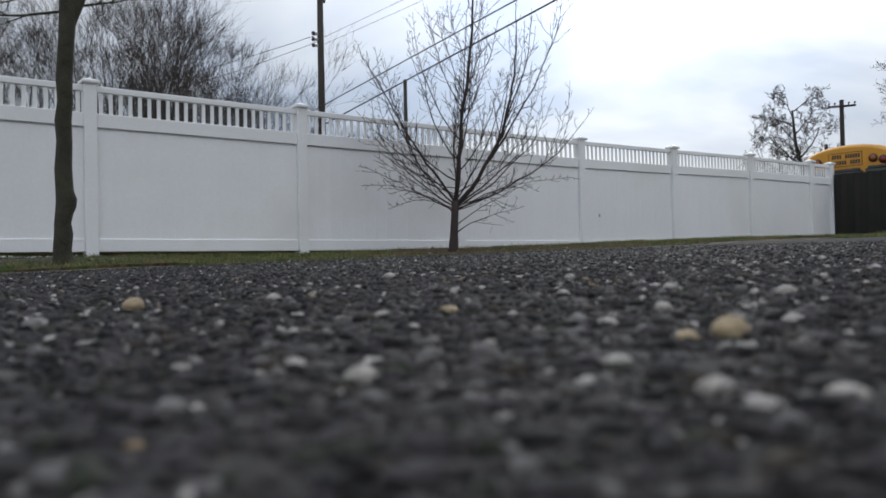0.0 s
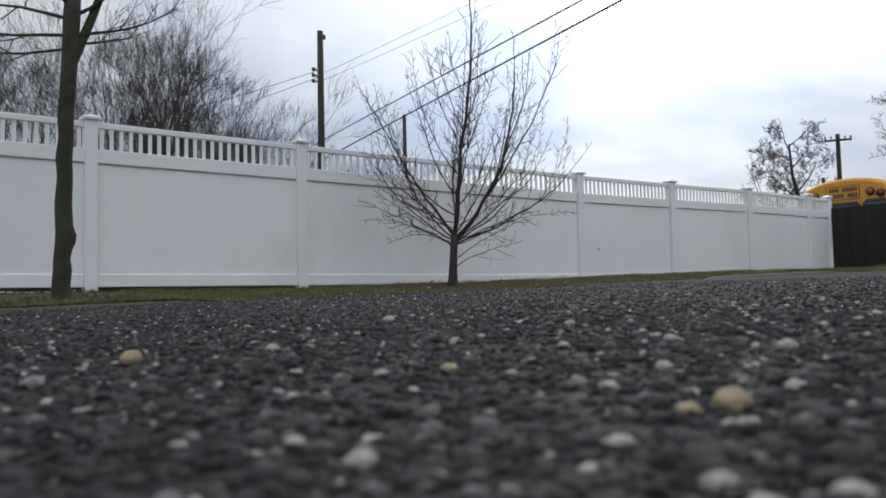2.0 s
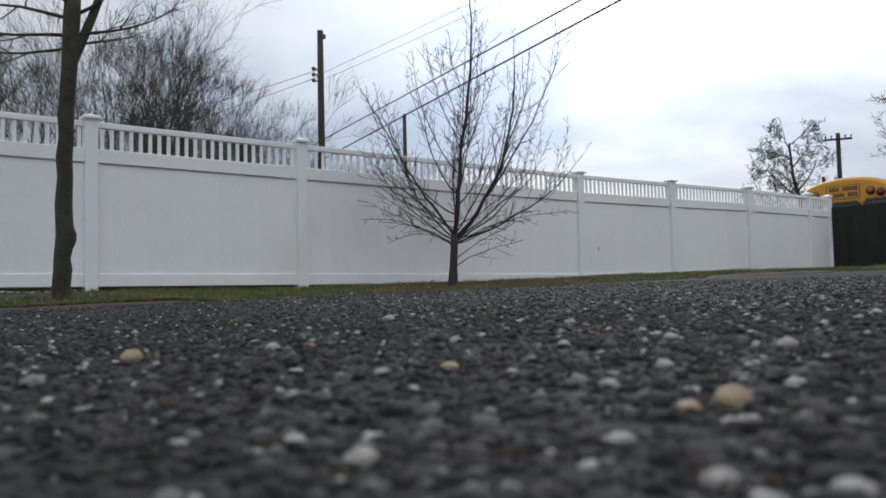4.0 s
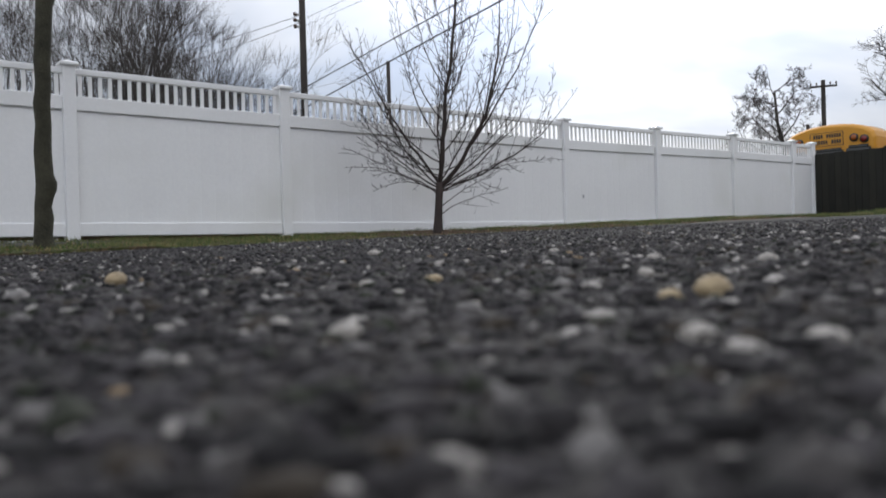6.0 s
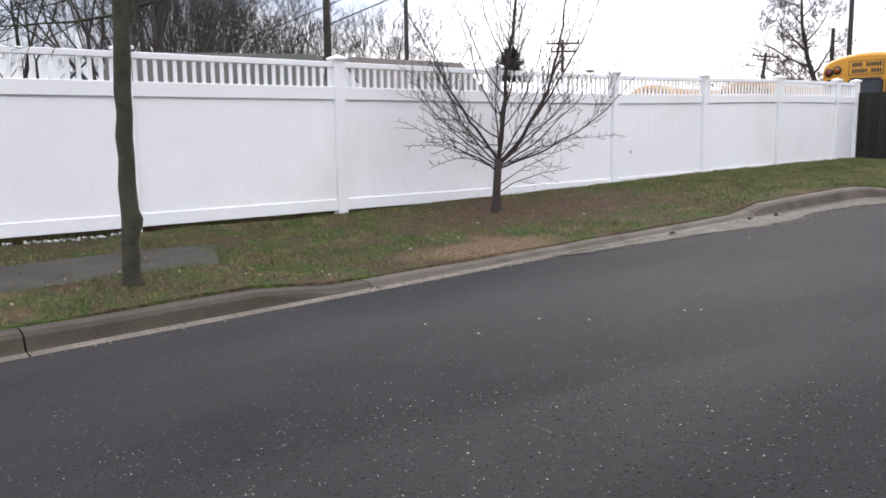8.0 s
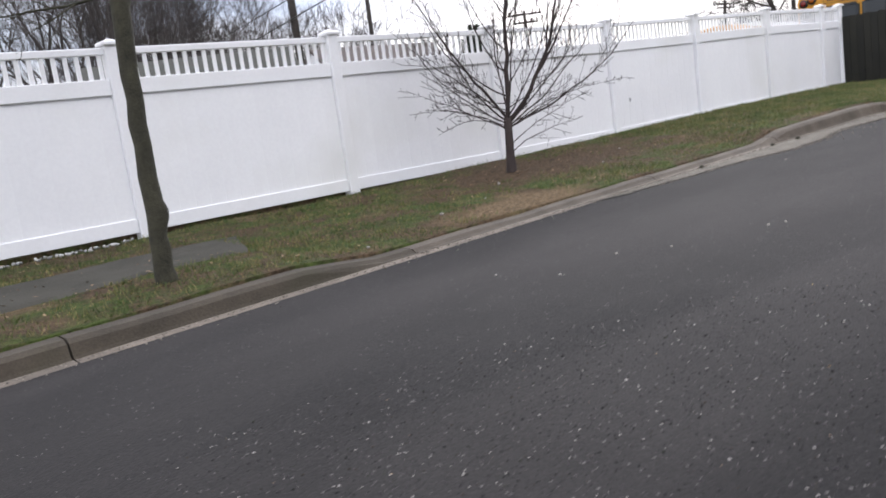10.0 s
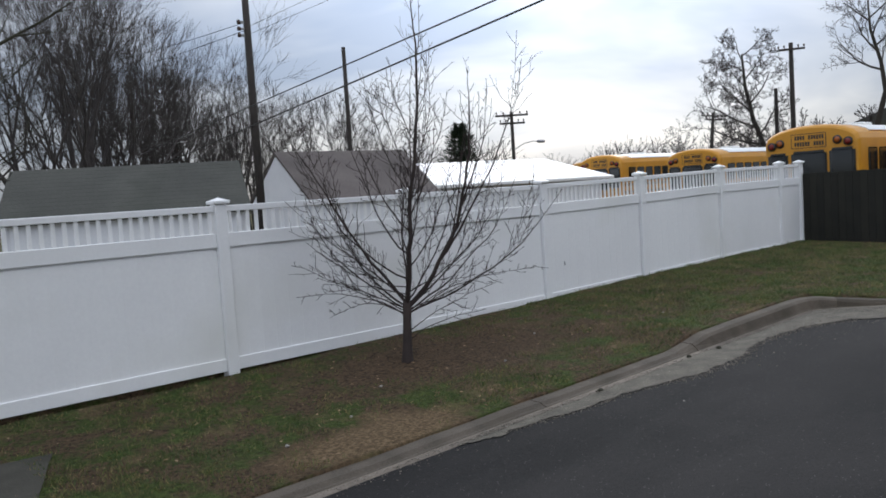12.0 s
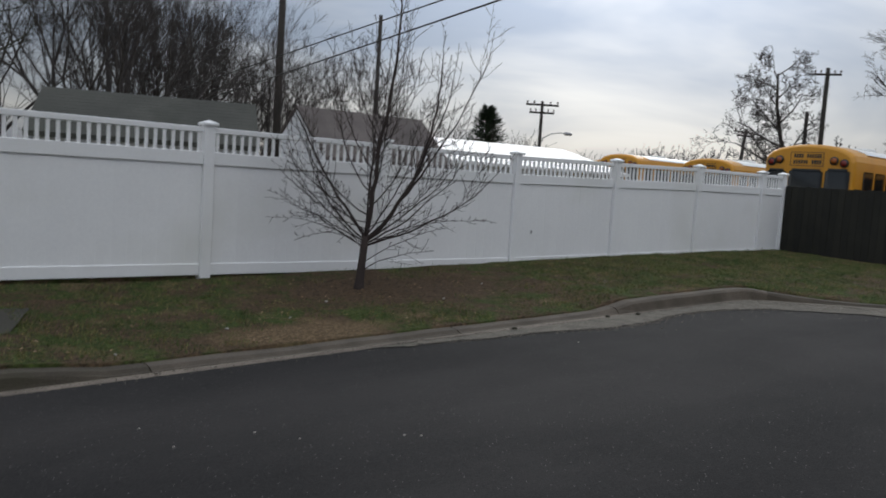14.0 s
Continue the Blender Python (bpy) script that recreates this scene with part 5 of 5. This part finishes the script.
def scatter_blades():
    """Short winter grass on the verge, thicker towards the end of the road, with bare soil around the young tree."""
    rng = random.Random(9)
    v, f = [], []
    made = 0
    while made < 135000:
        x, y = rng.uniform(-5, 15.4), rng.uniform(-7.5, 0.1)
        if x < 7.0 and y > -0.1:
            continue
        if kerb_offset(x, y) > (-0.06 - 0.06 * rng.random()) or (-9 < x < 0.08 and -2.06 < y < -1.12):
            continue
        green = 0.5 + 0.7 * noise.noise((x * 0.9, y * 1.1, 7)) + (0.35 if x > 7.0 else 0.0)
        bare = max(math.exp(-(((x - 4.4) / 1.7) ** 2 + ((y + 1.3) / 0.85) ** 2)), math.exp(-(((x - 2.3) / 0.8) ** 2 + ((y + 2.75) / 0.3) ** 2)))
        tuft = 0.75 * noise.noise((x * 3.4, y * 3.4, 4)) + 0.35 * noise.noise((x * 9, y * 9, 5))
        if rng.random() > green + tuft - 0.95 * bare:
            continue
        z = ground_height(x, y)
        h = rng.uniform(0.012, 0.04) * (1.45 if noise.noise((x * 5, y * 5, 2)) > 0.12 else 0.85)
        a = rng.uniform(0, 6.28)
        dx, dy = math.cos(a) * 0.0036, math.sin(a) * 0.0036
        lx, ly = rng.uniform(-1, 1) * h * 0.8, rng.uniform(-1, 1) * h * 0.8
        k = len(v)
        v += [(x - dx, y - dy, z - 0.004), (x + dx, y + dy, z - 0.004), (x + lx, y + ly, z + h)]
        f.append((k, k + 1, k + 2))
        made += 1
    tagged(new("grass", mesh_of("grass", v, f, GRASS)), "short patchy green and straw winter grass", "grass", kind="stuff")
    v, f = [], []
    for i in range(2600):
        x, y = rng.uniform(-4, 15), rng.uniform(-6.0, -0.05)
        if kerb_offset(x, y) > -0.12:
            continue
        z = ground_height(x, y) + rng.uniform(0.006, 0.02)
        s = rng.uniform(0.008, 0.026)
        a = rng.uniform(0, 6.28)
        c, d = math.cos(a) * s, math.sin(a) * s
        k = len(v)
        v += [(x - c, y - d, z), (x + d * 0.5, y - c * 0.5, z + rng.uniform(0, 0.01)), (x + c, y + d, z + rng.uniform(0, 0.015)), (x - d * 0.5, y + c * 0.5, z + rng.uniform(0, 0.01))]
        f.append((k, k + 1, k + 2, k + 3))
    tagged(new("fallen_leaves", mesh_of("fallen_leaves", v, f, DRYLEAF)), "small dry brown leaves scattered on the verge", "fallen leaves", kind="stuff")
    # white pebbles under the fence beside the walk
    bm = bmesh.new()
    for i in range(420):
        x, y = rng.uniform(-5, -0.15), rng.uniform(-0.2, 0.06)
        m = Matrix.Translation((x, y, ground_height(x, y) + 0.012)) @ Matrix.Rotation(rng.uniform(0, 3), 4, "Z") @ Matrix.Diagonal((rng.uniform(0.012, 0.03), rng.uniform(0.01, 0.022), rng.uniform(0.008, 0.018), 1))
        bmesh.ops.create_icosphere(bm, subdivisions=1, radius=1, matrix=m)
    tagged(new("pebbles", bm_mesh("pebbles", bm, PEBBLE, True)), "white landscaping pebbles under the fence", "pebbles", kind="stuff")


scatter_blades()


# ---- single stones that stand out on the road and the verge ----
PALE = surface("pale_stone", (0.18, 0.165, 0.15), (0.42, 0.39, 0.35), 90, 0.8, 0.3, 420)
GREYSTONE = surface("grey_stone", (0.1, 0.095, 0.092), (0.22, 0.205, 0.195), 90, 0.8, 0.3, 420)
TAN = surface("tan_stone", (0.2, 0.15, 0.09), (0.42, 0.33, 0.2), 90, 0.75, 0.3, 420)


def pebble(x, y, r, material, label, lift=0.35, on_road=True):
    bm = bmesh.new()
    bmesh.ops.create_icosphere(bm, subdivisions=3, radius=1)
    rng = random.Random(int(abs(x * 977 + y * 131) * 10))
    k = Vector((r * rng.uniform(0.9, 1.1), r * rng.uniform(0.8, 1.0), r * rng.uniform(0.55, 0.75)))
    for v in bm.verts:
        c = v.co * (1 + 0.16 * noise.noise(v.co * 1.3 + Vector((x * 50, y * 50, 0))) + 0.06 * noise.noise(v.co * 3.1))
        v.co = Vector((c.x * k.x, c.y * k.y, c.z * k.z))
    ob = new("pebble", bm_mesh("pebble", bm, material, True))
    z = road_height(x, y) if on_road else ground_height(x, y)
    ob.matrix_basis = pose(x, y, z + k.z * lift, 0, 0, rng.uniform(0, 360))
    tagged(ob, label, "pebble", "loose pebbles")


for x, y, r in ((-2.0796, -8.6863, 0.0062), (-2.1435, -8.3063, 0.0077), (-2.0616, -8.5237, 0.0044), (-2.0947, -8.6812, 0.0036)):
    pebble(x, y, r, TAN, "rounded tan pebble lying on the asphalt", 0.6)
for x, y, r in ((-2.1649, -8.7374, 0.004), (-2.1534, -8.7575, 0.004), (-2.1999, -8.6302, 0.0036), (-2.1603, -8.4868, 0.0037), (-2.0899, -8.5072, 0.0038), (-2.1174, -8.5709, 0.003), (-1.8648, -8.5063, 0.0046), (-2.0011, -8.6022, 0.004), (-2.0465, -8.3062, 0.0053), (-1.8828, -8.5958, 0.0054), (-1.7617, -8.3223, 0.0052), (-1.7593, -8.0294, 0.0074), (-2.2013, -8.6652, 0.0042)):
    pebble(x, y, r, PALE, "small pale pebble bedded in the asphalt")
for x, y, r in ((-2.2166, -8.5978, 0.0032), (-2.0666, -8.611, 0.0043), (-2.0803, -8.6542, 0.0033), (-2.2181, -8.3962, 0.0068), (-2.1639, -8.7554, 0.003), (-2.2468, -8.6646, 0.0033)):
    pebble(x, y, r, GREYSTONE, "small grey pebble bedded in the asphalt")
for x, y in ((1.306, -5.537), (4.357, -4.152), (0.796, -5.254), (0.648, -5.003), (0.188, -4.989), (1.381, -5.595), (0.155, -4.555)):
    pebble(x, y, 0.008, PALE, "stray white pebble on the road")
for x, y in ((4.49, -1.99), (10.5, -0.54), (1.65, -2.42), (0.57, -2.8), (2.4, -2.2), (3.1, -1.7), (5.6, -1.4), (7.2, -2.1)):
    pebble(x, y, 0.016, PALE, "stray white pebble in the winter grass", 0.8, False)
for x, y in ((5.84, -3.29), (4.36, -3.3), (6.3, -3.36)):
    pebble(x, y, 0.028, BARK, "dark clod of earth in the gutter", 0.9)


def loose_grit():
    """Crumbs of stone, silt and earth washed along the gutter, wider towards the corner and below the end kerb."""
    rng = random.Random(31)
    v, f = [], []
    octa = ((1, 0, 0), (-1, 0, 0), (0, 1, 0), (0, -1, 0), (0, 0, 1), (0, 0, -1))
    sides = ((0, 2, 4), (2, 1, 4), (1, 3, 4), (3, 0, 4), (2, 0, 5), (1, 2, 5), (3, 1, 5), (0, 3, 5))
    for i in range(24000):
        if i < 19000:
            x = -4 + 12.9 * rng.random() ** 0.6
            spread = 0.045 + 0.36 * max(0.0, (x - 3.3) / 5.4) ** 1.2
            y = -3.24 - min(rng.expovariate(1 / spread), 1.0) - 0.05 * noise.noise((x * 2, 0, 1))
            if x < 2.8 and rng.random() < 0.75:
                continue
            if x >= 2.8 and rng.random() < 0.8:
                y = -3.27 - lerp_table(x, GRIT_WIDTH) * 1.3 * rng.random() ** 0.6 + rng.gauss(0, 0.045)
                if y > -3.25:
                    continue
        else:
            y = -3.4 - 4.2 * rng.random()
            x = 8.82 + (-3.4 - y) * 0.46 - min(rng.expovariate(1 / 0.36), 1.4)
        s = rng.uniform(0.002, 0.0065) * (1.8 if rng.random() < 0.05 else 1)
        z = road_height(x, y) + 0.006 + (0.006 if y > -3.33 or i >= 19000 else 0.0)
        a, k = rng.uniform(0, 6.28), len(v)
        for p in octa:
            q = [c * s * rng.uniform(0.7, 1.3) for c in p]
            v.append((x + q[0] * math.cos(a) - q[1] * math.sin(a), y + q[0] * math.sin(a) + q[1] * math.cos(a), z + q[2] * 0.6))
        f += [tuple(k + j for j in t) for t in sides]
    tagged(new("loose_grit", mesh_of("loose_grit", v, f, CRUMBS, True)), "grey-brown grit and crumbs strewn along the gutter", "grit", kind="stuff")


CRUMBS = surface("gutter_crumbs", (0.045, 0.038, 0.03), (0.3, 0.265, 0.22), 5, 0.9, 0.2, 90, per_island=0.9, spread=0.9)
loose_grit()
